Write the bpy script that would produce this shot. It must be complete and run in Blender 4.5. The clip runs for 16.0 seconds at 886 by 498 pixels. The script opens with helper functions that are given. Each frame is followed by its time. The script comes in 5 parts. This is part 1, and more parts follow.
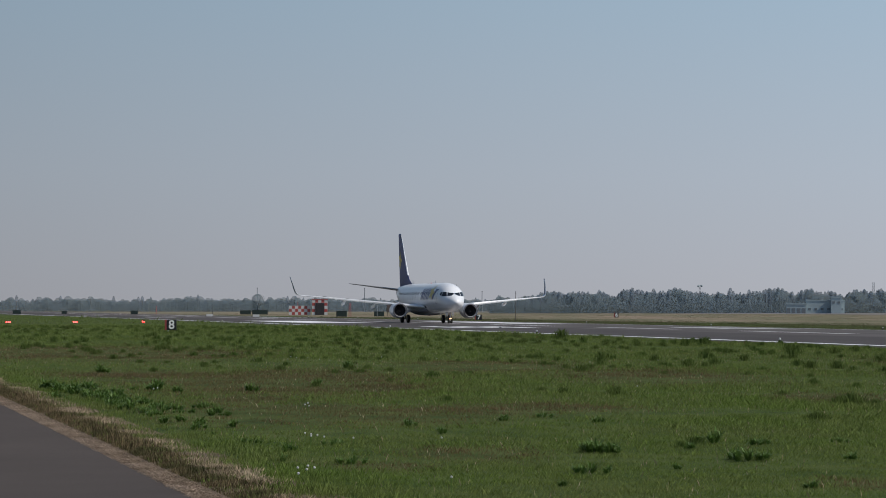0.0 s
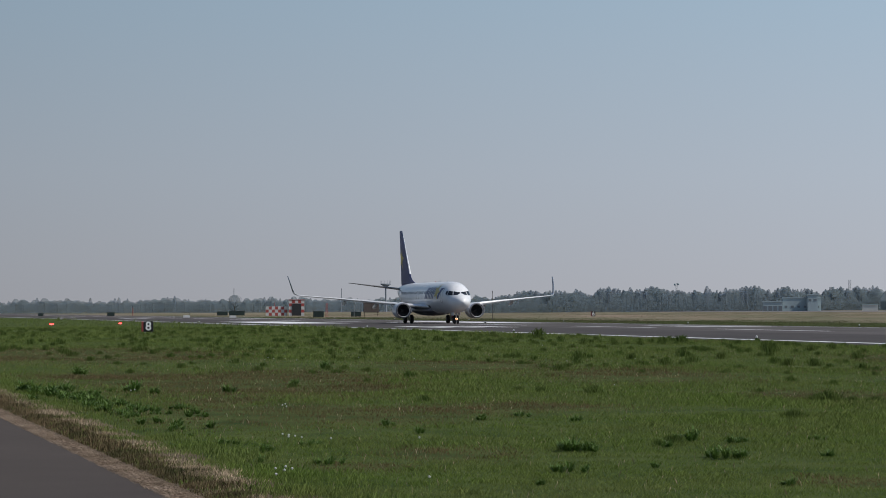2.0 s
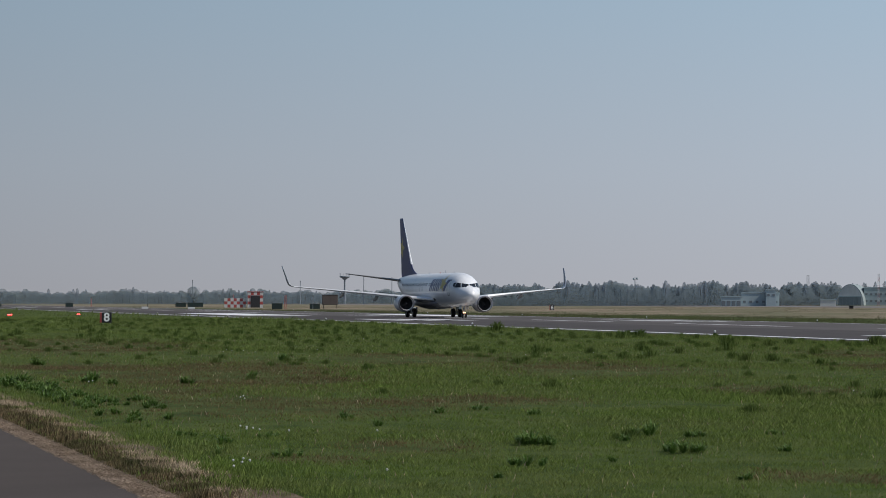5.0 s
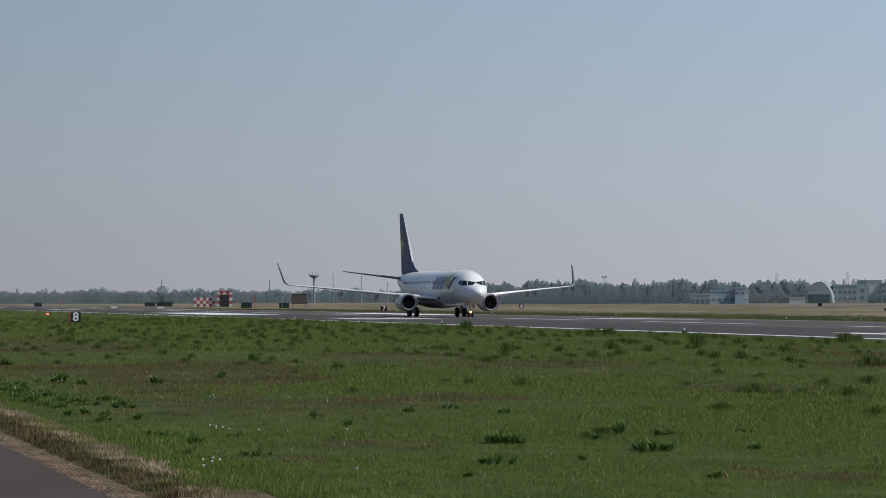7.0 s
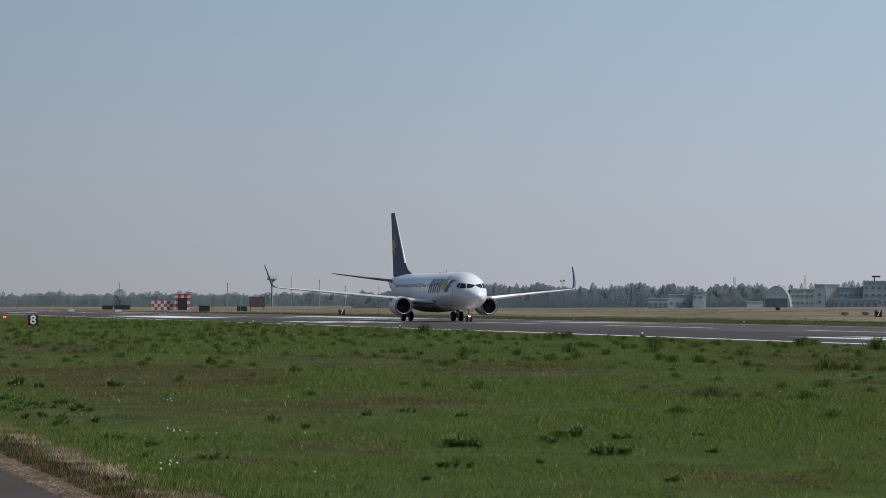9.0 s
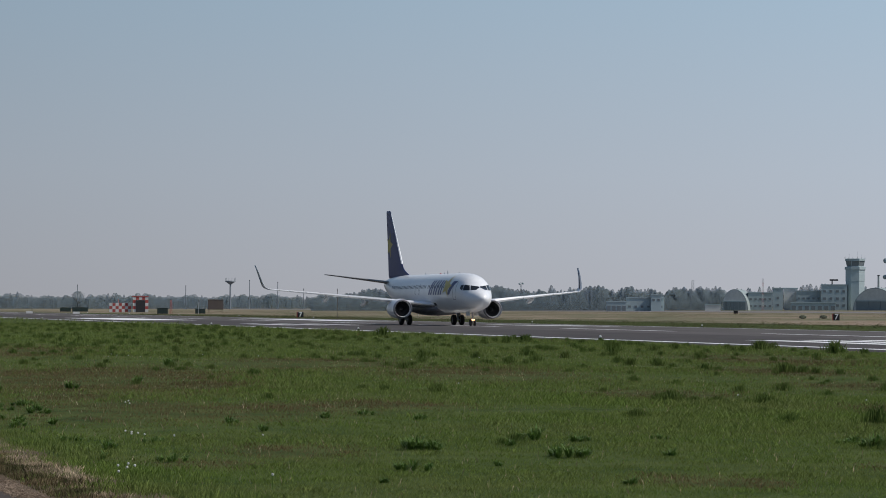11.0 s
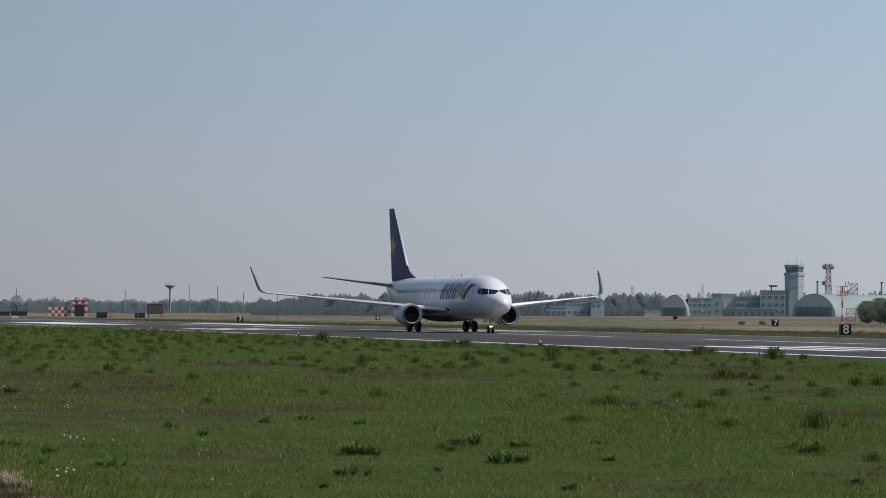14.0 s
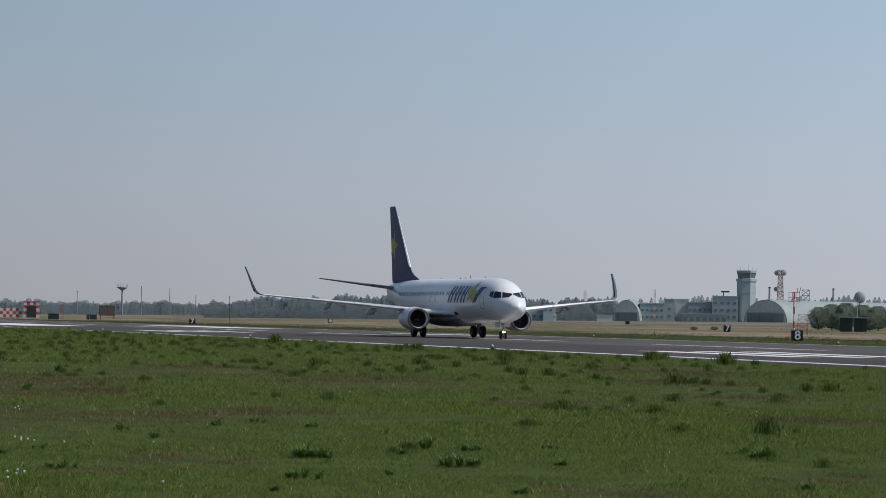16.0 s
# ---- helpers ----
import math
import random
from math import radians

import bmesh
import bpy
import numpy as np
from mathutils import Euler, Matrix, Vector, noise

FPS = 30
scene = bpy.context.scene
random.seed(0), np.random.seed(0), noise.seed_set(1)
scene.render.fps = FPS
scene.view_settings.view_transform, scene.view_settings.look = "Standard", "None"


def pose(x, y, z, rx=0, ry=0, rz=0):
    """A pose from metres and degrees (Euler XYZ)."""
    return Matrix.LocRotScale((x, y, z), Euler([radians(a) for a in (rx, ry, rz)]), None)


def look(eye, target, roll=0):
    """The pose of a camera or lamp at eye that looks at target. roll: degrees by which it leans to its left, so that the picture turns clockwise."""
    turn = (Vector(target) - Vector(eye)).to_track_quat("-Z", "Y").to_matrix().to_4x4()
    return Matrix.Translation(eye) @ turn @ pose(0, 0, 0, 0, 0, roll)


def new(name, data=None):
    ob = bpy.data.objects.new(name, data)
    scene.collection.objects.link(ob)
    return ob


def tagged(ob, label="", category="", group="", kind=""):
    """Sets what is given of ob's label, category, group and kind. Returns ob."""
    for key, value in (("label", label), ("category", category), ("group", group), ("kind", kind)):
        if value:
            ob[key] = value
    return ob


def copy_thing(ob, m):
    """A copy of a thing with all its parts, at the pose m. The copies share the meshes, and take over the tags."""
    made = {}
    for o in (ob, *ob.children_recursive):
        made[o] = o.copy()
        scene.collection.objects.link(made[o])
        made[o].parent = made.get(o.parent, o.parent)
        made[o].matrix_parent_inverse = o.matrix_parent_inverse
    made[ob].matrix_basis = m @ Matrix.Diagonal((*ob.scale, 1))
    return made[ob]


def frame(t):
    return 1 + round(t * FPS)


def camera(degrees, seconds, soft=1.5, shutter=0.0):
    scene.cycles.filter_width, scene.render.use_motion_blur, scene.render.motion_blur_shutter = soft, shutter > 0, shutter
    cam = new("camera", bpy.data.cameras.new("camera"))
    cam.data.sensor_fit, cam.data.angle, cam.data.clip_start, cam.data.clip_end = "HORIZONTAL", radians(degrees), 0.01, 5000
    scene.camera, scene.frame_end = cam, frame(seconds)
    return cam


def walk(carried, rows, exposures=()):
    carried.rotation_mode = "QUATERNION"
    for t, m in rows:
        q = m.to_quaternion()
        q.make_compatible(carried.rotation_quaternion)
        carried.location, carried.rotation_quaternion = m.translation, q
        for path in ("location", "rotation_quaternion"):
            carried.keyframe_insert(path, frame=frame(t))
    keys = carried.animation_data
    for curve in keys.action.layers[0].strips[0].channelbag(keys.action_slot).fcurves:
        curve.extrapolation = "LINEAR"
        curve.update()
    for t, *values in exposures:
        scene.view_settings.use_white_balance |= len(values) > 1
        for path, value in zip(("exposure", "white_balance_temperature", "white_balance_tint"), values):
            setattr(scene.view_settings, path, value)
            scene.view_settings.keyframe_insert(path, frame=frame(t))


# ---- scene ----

# ---- camera: on a tripod beside the perimeter road, panning after the airliner ----
EYE_Z = 1.886
PAN = [  # seconds, degrees to the right, degrees up, lean
    (0, 0.000, 1.161, 0.292), (0.5, 0.093, 1.124, 0.226), (1, 0.211, 1.119, 0.099), (1.5, 0.315, 1.136, 0.020),
    (2, 0.448, 1.158, -0.051), (2.5, 0.580, 1.146, -0.042), (3, 0.698, 1.144, -0.141), (3.5, 0.799, 1.135, -0.032),
    (4, 0.922, 1.097, 0.241), (6.5, 1.654, 0.982, 0.066), (7, 1.815, 1.002, 0.137), (7.5, 2.000, 1.013, 0.327),
    (8, 2.207, 1.007, 0.224), (8.5, 2.416, 1.014, 0.149), (9, 2.614, 1.073, 0.227), (11.5, 3.574, 1.128, 0.289),
    (12, 3.735, 1.093, 0.252), (12.5, 3.932, 1.093, 0.304), (13, 4.143, 1.120, 0.391), (13.5, 4.356, 1.157, 0.518),
    (14, 4.547, 1.233, 0.472), (14.5, 4.745, 1.322, 0.538), (15, 4.981, 1.371, 0.649), (15.5, 5.234, 1.363, 0.800),
    (16, 5.446, 1.312, 0.844),
]
cam = camera(16.805, 16.0, soft=0.9)
walk(cam, [(t, pose(0, 0, EYE_Z, 90 + up, 0, -right) @ pose(0, 0, 0, 0, 0, lean)) for t, right, up, lean in PAN])

# ---- plan of the runway: s runs along the centre line in the direction of taxiing, q across it to the far side ----
HEADING = -77.916
OFFSET = 83.285
ALONG = Vector((math.cos(radians(HEADING)), math.sin(radians(HEADING)), 0))
ACROSS = Vector((-ALONG.y, ALONG.x, 0))


def place(s, q, z=0.0):
    return ALONG * s + ACROSS * (OFFSET + q) + Vector((0, 0, z))


def spot(right, dist):
    """Plan position at a bearing (degrees to the right of the first view) and a distance from the camera."""
    return dist * math.sin(radians(right)), dist * math.cos(radians(right))


def rise(x, y):
    """Height of the far ground."""
    q = x * ACROSS.x + y * ACROSS.y - OFFSET
    d = math.hypot(x, y)
    return 0.0045 * max(q - 40, 0) + 0.003 * max(q - 300, 0) - 0.0007 * max(d - 300, 0) * min(max((q + 20) / 60, 0), 1)


# ---- light: hazy morning sun high on the right ----
SUN_RIGHT, SUN_UP = 107.0, 46.0
scene.view_settings.exposure = 0.0
world = bpy.data.worlds.new("world")
scene.world = world
world.use_nodes = True
wn = world.node_tree
sky = wn.nodes.new("ShaderNodeTexSky")
sky.sky_type = "NISHITA"
sky.sun_disc = False
sky.sun_elevation, sky.sun_rotation = radians(SUN_UP), radians(SUN_RIGHT)
sky.air_density, sky.dust_density, sky.ozone_density = 1.0, 0.6, 2.0
# morning haze: a pale veil low in the sky that thins out with height
up = wn.nodes.new("ShaderNodeSeparateXYZ")
wn.links.new(wn.nodes.new("ShaderNodeTexCoord").outputs["Generated"], up.inputs[0])
veil, thin = wn.nodes.new("ShaderNodeValToRGB"), wn.nodes.new("ShaderNodeValToRGB")
for ramp, stops in ((veil, ((0.0, (0.381, 0.392, 0.436)), (0.045, (0.367, 0.415, 0.487)), (0.105, (0.31, 0.41, 0.513)), (0.6, (0.11, 0.20, 0.34)))), (thin, ((0.0, (0.96,) * 3), (0.12, (0.92,) * 3), (0.6, (0.3,) * 3)))):
    while len(ramp.color_ramp.elements) < len(stops):
        ramp.color_ramp.elements.new(0.5)
    for e, (at_z, colour) in zip(ramp.color_ramp.elements, stops):
        e.position, e.color = at_z, (*colour, 1)
    wn.links.new(up.outputs[2], ramp.inputs[0])
full = wn.nodes.new("ShaderNodeVectorMath")
full.operation = "SCALE"
side = wn.nodes.new("ShaderNodeMapRange")  # brighter towards the sun's side
side.inputs[1].default_value, side.inputs[2].default_value, side.inputs[3].default_value, side.inputs[4].default_value = -0.4, 0.55, 5.5, 15.5
wn.links.new(up.outputs[0], side.inputs[0])
wn.links.new(side.outputs[0], full.inputs["Scale"])
wn.links.new(veil.outputs[0], full.inputs[0])
haze = wn.nodes.new("ShaderNodeMix")
haze.data_type = "RGBA"
wn.links.new(thin.outputs[0], haze.inputs[0])
wn.links.new(sky.outputs[0], haze.inputs[6])
wn.links.new(full.outputs[0], haze.inputs[7])
wn.links.new(haze.outputs[2], wn.nodes["Background"].inputs[0])
wn.nodes["Background"].inputs[1].default_value = 0.10
sun = new("sun", bpy.data.lights.new("sun", "SUN"))
sun.data.energy, sun.data.angle, sun.data.color = 3.4, radians(0.6), (1.0, 0.94, 0.86)
sun_way = Vector((math.sin(radians(SUN_RIGHT)) * math.cos(radians(SUN_UP)), math.cos(radians(SUN_RIGHT)) * math.cos(radians(SUN_UP)), math.sin(radians(SUN_UP))))
sun.matrix_world = look(sun_way * 50, (0, 0, 0))


# ---- materials ----
def mat(name, a, b=None, rough=0.6, metal=0.0, scale=3.0, fine=30.0, bump=0.0, island=0.0, obj_random=0.0, stretch=(1, 1, 1), coat=0.0, glow=None, coords="Object", spec=0.5, thin=0.0, span=(0.55, 0.95), soft_way=None, porous=0.0):
    """Colours a and b mixed by two sizes of noise, with relief; island or obj_random add a change of value piece by piece."""
    m = bpy.data.materials.new(name)
    m.use_nodes = True
    nt = m.node_tree
    bs = nt.nodes["Principled BSDF"]
    b = b or tuple(0.8 * v for v in a)
    co = nt.nodes.new("ShaderNodeTexCoord")
    mp = nt.nodes.new("ShaderNodeMapping")
    mp.inputs["Scale"].default_value = stretch
    nt.links.new(co.outputs[coords], mp.inputs[0])
    n1, n2 = nt.nodes.new("ShaderNodeTexNoise"), nt.nodes.new("ShaderNodeTexNoise")
    for n, s, d in ((n1, scale, 4), (n2, fine, 3)):
        n.inputs["Scale"].default_value, n.inputs["Detail"].default_value = s, d
        nt.links.new(mp.outputs[0], n.inputs["Vector"])
    add = nt.nodes.new("ShaderNodeMath")
    add.operation = "MULTIPLY_ADD"
    nt.links.new(n2.outputs[0], add.inputs[0])
    add.inputs[1].default_value = 0.5
    nt.links.new(n1.outputs[0], add.inputs[2])
    ramp = nt.nodes.new("ShaderNodeValToRGB")
    ramp.color_ramp.elements[0].position, ramp.color_ramp.elements[1].position = span
    ramp.color_ramp.elements[0].color, ramp.color_ramp.elements[1].color = (*a, 1), (*b, 1)
    nt.links.new(add.outputs[0], ramp.inputs[0])
    out = ramp.outputs[0]
    if island or obj_random:
        src = nt.nodes.new("ShaderNodeNewGeometry").outputs["Random Per Island"] if island else nt.nodes.new("ShaderNodeObjectInfo").outputs["Random"]
        k = island or obj_random
        mr = nt.nodes.new("ShaderNodeMapRange")
        mr.inputs[3].default_value, mr.inputs[4].default_value = 1 - k, 1 + k
        nt.links.new(src, mr.inputs[0])
        vm = nt.nodes.new("ShaderNodeVectorMath")
        vm.operation = "SCALE"
        nt.links.new(out, vm.inputs[0])
        nt.links.new(mr.outputs[0], vm.inputs["Scale"])
        out = vm.outputs[0]
    nt.links.new(out, bs.inputs["Base Color"])
    bs.inputs["Roughness"].default_value, bs.inputs["Metallic"].default_value = rough, metal
    bs.inputs["Coat Weight"].default_value = coat
    bs.inputs["Specular IOR Level"].default_value = spec
    if thin:  # leaves let light through
        tl, mx = nt.nodes.new("ShaderNodeBsdfTranslucent"), nt.nodes.new("ShaderNodeMixShader")
        mx.inputs[0].default_value = thin
        nt.links.new(out, tl.inputs[0])
        nt.links.new(bs.outputs[0], mx.inputs[1])
        nt.links.new(tl.outputs[0], mx.inputs[2])
        nt.links.new(mx.outputs[0], nt.nodes["Material Output"].inputs[0])
    if soft_way:  # a crown of fine leaves shades as one soft mass, flattened like haze
        gn, mul, plus = nt.nodes.new("ShaderNodeNewGeometry"), nt.nodes.new("ShaderNodeVectorMath"), nt.nodes.new("ShaderNodeVectorMath")
        mul.operation, mul.inputs["Scale"].default_value = "SCALE", 0.16
        plus.operation, plus.inputs[1].default_value = "ADD", soft_way
        nt.links.new(gn.outputs["Normal"], mul.inputs[0])
        nt.links.new(mul.outputs[0], plus.inputs[0])
        nt.links.new(plus.outputs[0], bs.inputs["Normal"])
        if thin:
            nt.links.new(plus.outputs[0], tl.inputs["Normal"])
    if porous:  # gaps between needles and leaves within a clump, widened to thin shade into haze
        gap, px = nt.nodes.new("ShaderNodeBsdfTransparent"), nt.nodes.new("ShaderNodeMixShader")
        px.inputs[0].default_value = porous
        nt.links.new(mx.outputs[0], px.inputs[1])
        nt.links.new(gap.outputs[0], px.inputs[2])
        nt.links.new(px.outputs[0], nt.nodes["Material Output"].inputs[0])
    if bump:
        bp = nt.nodes.new("ShaderNodeBump")
        bp.inputs["Strength"].default_value, bp.inputs["Distance"].default_value = bump, 0.02
        nt.links.new(n2.outputs[0], bp.inputs["Height"])
        nt.links.new(bp.outputs[0], bs.inputs["Normal"])
    if glow:
        bs.inputs["Emission Color"].default_value, bs.inputs["Emission Strength"].default_value = (*glow[0], 1), glow[1]
    return m


M = {
    "asphalt": mat("asphalt", (0.080, 0.070, 0.066), (0.112, 0.100, 0.095), 0.85, scale=0.12, fine=3, bump=0.2, spec=0.1, stretch=(1.6, 0.35, 1)),
    "shoulder": mat("shoulder_asphalt", (0.046, 0.041, 0.039), (0.062, 0.056, 0.053), 0.9, scale=0.2, fine=4, bump=0.2, spec=0.1),
    "road": mat("road_asphalt", (0.063, 0.052, 0.046), (0.082, 0.068, 0.060), 0.9, scale=0.25, fine=60, bump=0.3, spec=0.1),
    "paint": mat("runway_paint", (0.86, 0.86, 0.84), (0.70, 0.69, 0.67), 0.6, scale=0.4, fine=5, spec=0.3),
    "soil": mat("grass_soil", (0.032, 0.054, 0.013), (0.084, 0.102, 0.030), 0.95, scale=0.6, fine=14.0, bump=0.6, spec=0.05),
    "dry": mat("dry_field", (0.262, 0.200, 0.146), (0.140, 0.136, 0.082), 0.95, scale=0.022, fine=0.11, bump=0.5, spec=0.05, stretch=(1.3, 0.4, 1), span=(0.58, 0.84)),
    "blade": mat("grass_blade", (0.136, 0.196, 0.035), (0.166, 0.194, 0.053), 0.5, scale=0.25, fine=1.5, island=0.4, spec=0.3, thin=0.4),
    "brown_blade": mat("brown_grass_blade", (0.165, 0.112, 0.056), (0.130, 0.106, 0.048), 0.8, scale=0.3, fine=2.0, island=0.35, spec=0.2, thin=0.3),
    "blade_far": mat("grass_tuft", (0.074, 0.120, 0.024), (0.104, 0.134, 0.034), 0.75, scale=0.1, fine=1.0, island=0.45, spec=0.2, thin=0.35),
    "stubble": mat("dark_stubble", (0.215, 0.155, 0.088), (0.070, 0.068, 0.030), 0.9, scale=0.9, fine=5, island=0.7, spec=0.1, thin=0.2),
    # pale grey-mauve asphalt tone holds the haze over this far strip
    "taxi": mat("hazed_taxiway_asphalt", (0.20, 0.185, 0.180), (0.165, 0.155, 0.150), 0.9, scale=0.02, fine=0.2, spec=0.05, stretch=(1.3, 0.4, 1)),
    "chaff": mat("pale_chaff", (0.39, 0.30, 0.225), (0.21, 0.155, 0.11), 0.9, scale=0.9, fine=5, island=0.5, spec=0.1),
    "verge_far": mat("far_verge_blade", (0.088, 0.105, 0.042), (0.165, 0.140, 0.085), 0.8, scale=0.03, fine=0.25, island=0.35, spec=0.1, thin=0.3, span=(0.62, 0.95)),
    "lane": mat("dark_asphalt_lane", (0.058, 0.051, 0.048), (0.080, 0.071, 0.067), 0.85, scale=0.12, fine=3, bump=0.2, spec=0.1, stretch=(1.6, 0.35, 1)),
    "pylon": mat("dull_grey_steel", (0.24, 0.265, 0.29), (0.21, 0.235, 0.26), 0.8, scale=0.5, fine=4, spec=0.1),
    "straw": mat("dry_straw", (0.50, 0.395, 0.275), (0.28, 0.21, 0.13), 0.9, scale=0.9, fine=5, island=0.5, spec=0.1, thin=0.2),
    "field_straw": mat("field_straw", (0.262, 0.200, 0.146), (0.140, 0.136, 0.082), 0.9, scale=0.022, fine=0.11, island=0.15, spec=0.05, stretch=(1.3, 0.4, 1), span=(0.58, 0.84)),
    "verge": mat("verge_litter", (0.18, 0.132, 0.092), (0.09, 0.070, 0.046), 0.95, scale=1.6, fine=22, bump=0.9, spec=0.05),
    "weed": mat("weed_leaf", (0.082, 0.150, 0.028), (0.118, 0.185, 0.040), 0.55, scale=3, fine=20, island=0.4, spec=0.35, thin=0.35),
    "seed": mat("seed_head", (0.60, 0.59, 0.56), (0.45, 0.45, 0.42), 0.9, spec=0.1),
    "white": mat("white_paint", (0.775, 0.78, 0.79), (0.73, 0.735, 0.75), 0.27, scale=0.5, fine=4, coat=0.1, spec=0.45),
    "grey": mat("light_grey_paint", (0.66, 0.67, 0.69), (0.60, 0.61, 0.63), 0.45, scale=0.6, fine=5),
    "winglet": mat("dark_winglet_paint", (0.045, 0.046, 0.066), (0.06, 0.06, 0.08), 0.5, scale=0.8, fine=6, spec=0.2),
    # dark paint, deepened with the shade under the belly
    "belly": mat("shaded_belly_paint", (0.17, 0.17, 0.19), (0.13, 0.13, 0.15), 0.5, scale=0.8, fine=6),
    # tailplane paint darkened to carry the shade on its underside
    "tail_grey": mat("shaded_tail_paint", (0.24, 0.23, 0.225), (0.19, 0.185, 0.18), 0.5, scale=0.8, fine=6),
    "lip": mat("dull_inlet_metal", (0.24, 0.24, 0.26), (0.20, 0.20, 0.22), 0.45, 0.3, scale=1.5, fine=9),
    "silver": mat("bare_aluminium", (0.80, 0.80, 0.80), (0.74, 0.74, 0.74), 0.38, 0.15, scale=1.5, fine=9),
    "navy": mat("navy_paint", (0.045, 0.052, 0.160), (0.052, 0.060, 0.175), 0.38, scale=0.5, fine=4, spec=0.2),
    "yellow": mat("yellow_paint", (0.58, 0.46, 0.16), (0.52, 0.41, 0.15), 0.5, scale=0.8, fine=6, spec=0.2),
    "dark": mat("dark_metal", (0.030, 0.030, 0.033), (0.05, 0.05, 0.053), 0.6, 0.1, scale=3, fine=20, spec=0.2),
    "tyre": mat("tyre_rubber", (0.018, 0.018, 0.019), (0.03, 0.03, 0.03), 0.85, scale=4, fine=30, bump=0.2, spec=0.2),
    "rim": mat("wheel_rim_metal", (0.16, 0.16, 0.17), (0.10, 0.10, 0.11), 0.5, 0.4, scale=4, fine=30),
    "glass": mat("dark_glass", (0.012, 0.014, 0.018), (0.02, 0.022, 0.026), 0.1, spec=0.35),
    "cabin_glass": mat("cabin_window", (0.10, 0.11, 0.13), (0.14, 0.15, 0.17), 0.2, spec=0.3),
    # window tone lifted from dark glass to carry the distance haze
    "far_glass": mat("hazed_window_glass", (0.13, 0.15, 0.165), (0.18, 0.20, 0.21), 0.3),
    "lamp": mat("landing_light", (0.9, 0.9, 0.85), rough=0.2, glow=((1.0, 0.48, 0.22), 5.0)),
    "redlamp": mat("red_runway_light", (0.7, 0.05, 0.03), rough=0.3, glow=((1.0, 0.06, 0.05), 8.0)),
    "red": mat("red_paint", (0.38, 0.060, 0.052), (0.30, 0.065, 0.058), 0.6, scale=0.8, fine=6),
    # red paled in the colour to put haze before the far masts
    "faded_red": mat("hazed_red_paint", (0.42, 0.185, 0.175), (0.36, 0.16, 0.15), 0.7, scale=0.8, fine=6),
    "whitewall": mat("white_wall_paint", (0.60, 0.60, 0.59), (0.50, 0.50, 0.49), 0.7, scale=0.5, fine=4),
    "black": mat("black_sign_face", (0.022, 0.022, 0.024), (0.03, 0.03, 0.032), 0.6, spec=0.2),
    # far building haze is painted into these pale blue-grey wall and door colours
    "concrete": mat("hazed_pale_concrete", (0.37, 0.44, 0.455), (0.32, 0.385, 0.40), 0.85, scale=0.05, fine=0.6, bump=0.3),
    "concrete_dark": mat("hazed_grey_concrete", (0.335, 0.40, 0.415), (0.29, 0.345, 0.36), 0.85, scale=0.05, fine=0.6, bump=0.3),
    "hangar_door": mat("hazed_door_steel", (0.20, 0.235, 0.25), (0.23, 0.265, 0.275), 0.8, scale=0.2, fine=1),
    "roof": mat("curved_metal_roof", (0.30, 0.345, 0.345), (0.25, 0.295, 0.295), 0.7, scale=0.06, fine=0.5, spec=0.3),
    "green_box": mat("dark_green_steel", (0.024, 0.038, 0.036), (0.035, 0.05, 0.046), 0.7, scale=0.8, fine=7, spec=0.15),
    # distance haze over the woods is painted into these pale blue leaf colours
    "pine_far": mat("hazed_pine_needles", (0.275, 0.335, 0.390), (0.292, 0.352, 0.402), 0.9, scale=0.02, fine=0.12, island=0.04, spec=0.0, thin=0.45, soft_way=(0.0, -0.75, 0.6), porous=0.65),
    "wood_far": mat("hazed_woodland_leaves", (0.275, 0.338, 0.368), (0.302, 0.362, 0.380), 0.9, scale=0.02, fine=0.12, island=0.04, spec=0.0, thin=0.45, soft_way=(0.0, -0.75, 0.6), porous=0.65),
    "trunk": mat("bark", (0.10, 0.08, 0.065), (0.07, 0.06, 0.05), 0.9, scale=1, fine=8, bump=0.5),
    "board": mat("grey_brown_board", (0.10, 0.085, 0.080), (0.12, 0.10, 0.09), 0.8, spec=0.1),
    # bush green paled to hold the haze in front of it
    "bush": mat("hazed_bush_leaves", (0.135, 0.170, 0.125), (0.175, 0.205, 0.140), 0.8, scale=0.25, fine=2, island=0.12, spec=0.05, thin=0.45, soft_way=(0.0, -0.75, 0.6), porous=0.45),
    "steel": mat("galvanised_steel", (0.36, 0.38, 0.40), (0.30, 0.32, 0.34), 0.6, 0.3, scale=1, fine=8),
}


# ---- mesh helpers ----
def obj(name, bm, material, parent=None, label="", smooth=False):
    me = bpy.data.meshes.new(name)
    bmesh.ops.recalc_face_normals(bm, faces=bm.faces)
    bm.to_mesh(me)
    bm.free()
    for m in (material if isinstance(material, (list, tuple)) else [material]):
        me.materials.append(M[m])
    if smooth:
        for p in me.polygons:
            p.use_smooth = True
    ob = new(name, me)
    if parent:
        ob.parent = parent
    if label:
        tagged(ob, label)
    return ob


part = obj


def thing(name, m, label, category, group="", kind=""):
    e = new(name)
    e.matrix_basis = m
    return tagged(e, label, category, group, kind)


def box(bm, x0, x1, y0, y1, z0, z1, bevel=0.0):
    r = bmesh.ops.create_cube(bm, size=1, matrix=Matrix.LocRotScale(((x0 + x1) / 2, (y0 + y1) / 2, (z0 + z1) / 2), None, (x1 - x0, y1 - y0, z1 - z0)))
    if bevel:
        es = list({e for v in r["verts"] for e in v.link_edges})
        bmesh.ops.bevel(bm, geom=es, offset=bevel, segments=1, affect="EDGES")
    return bm


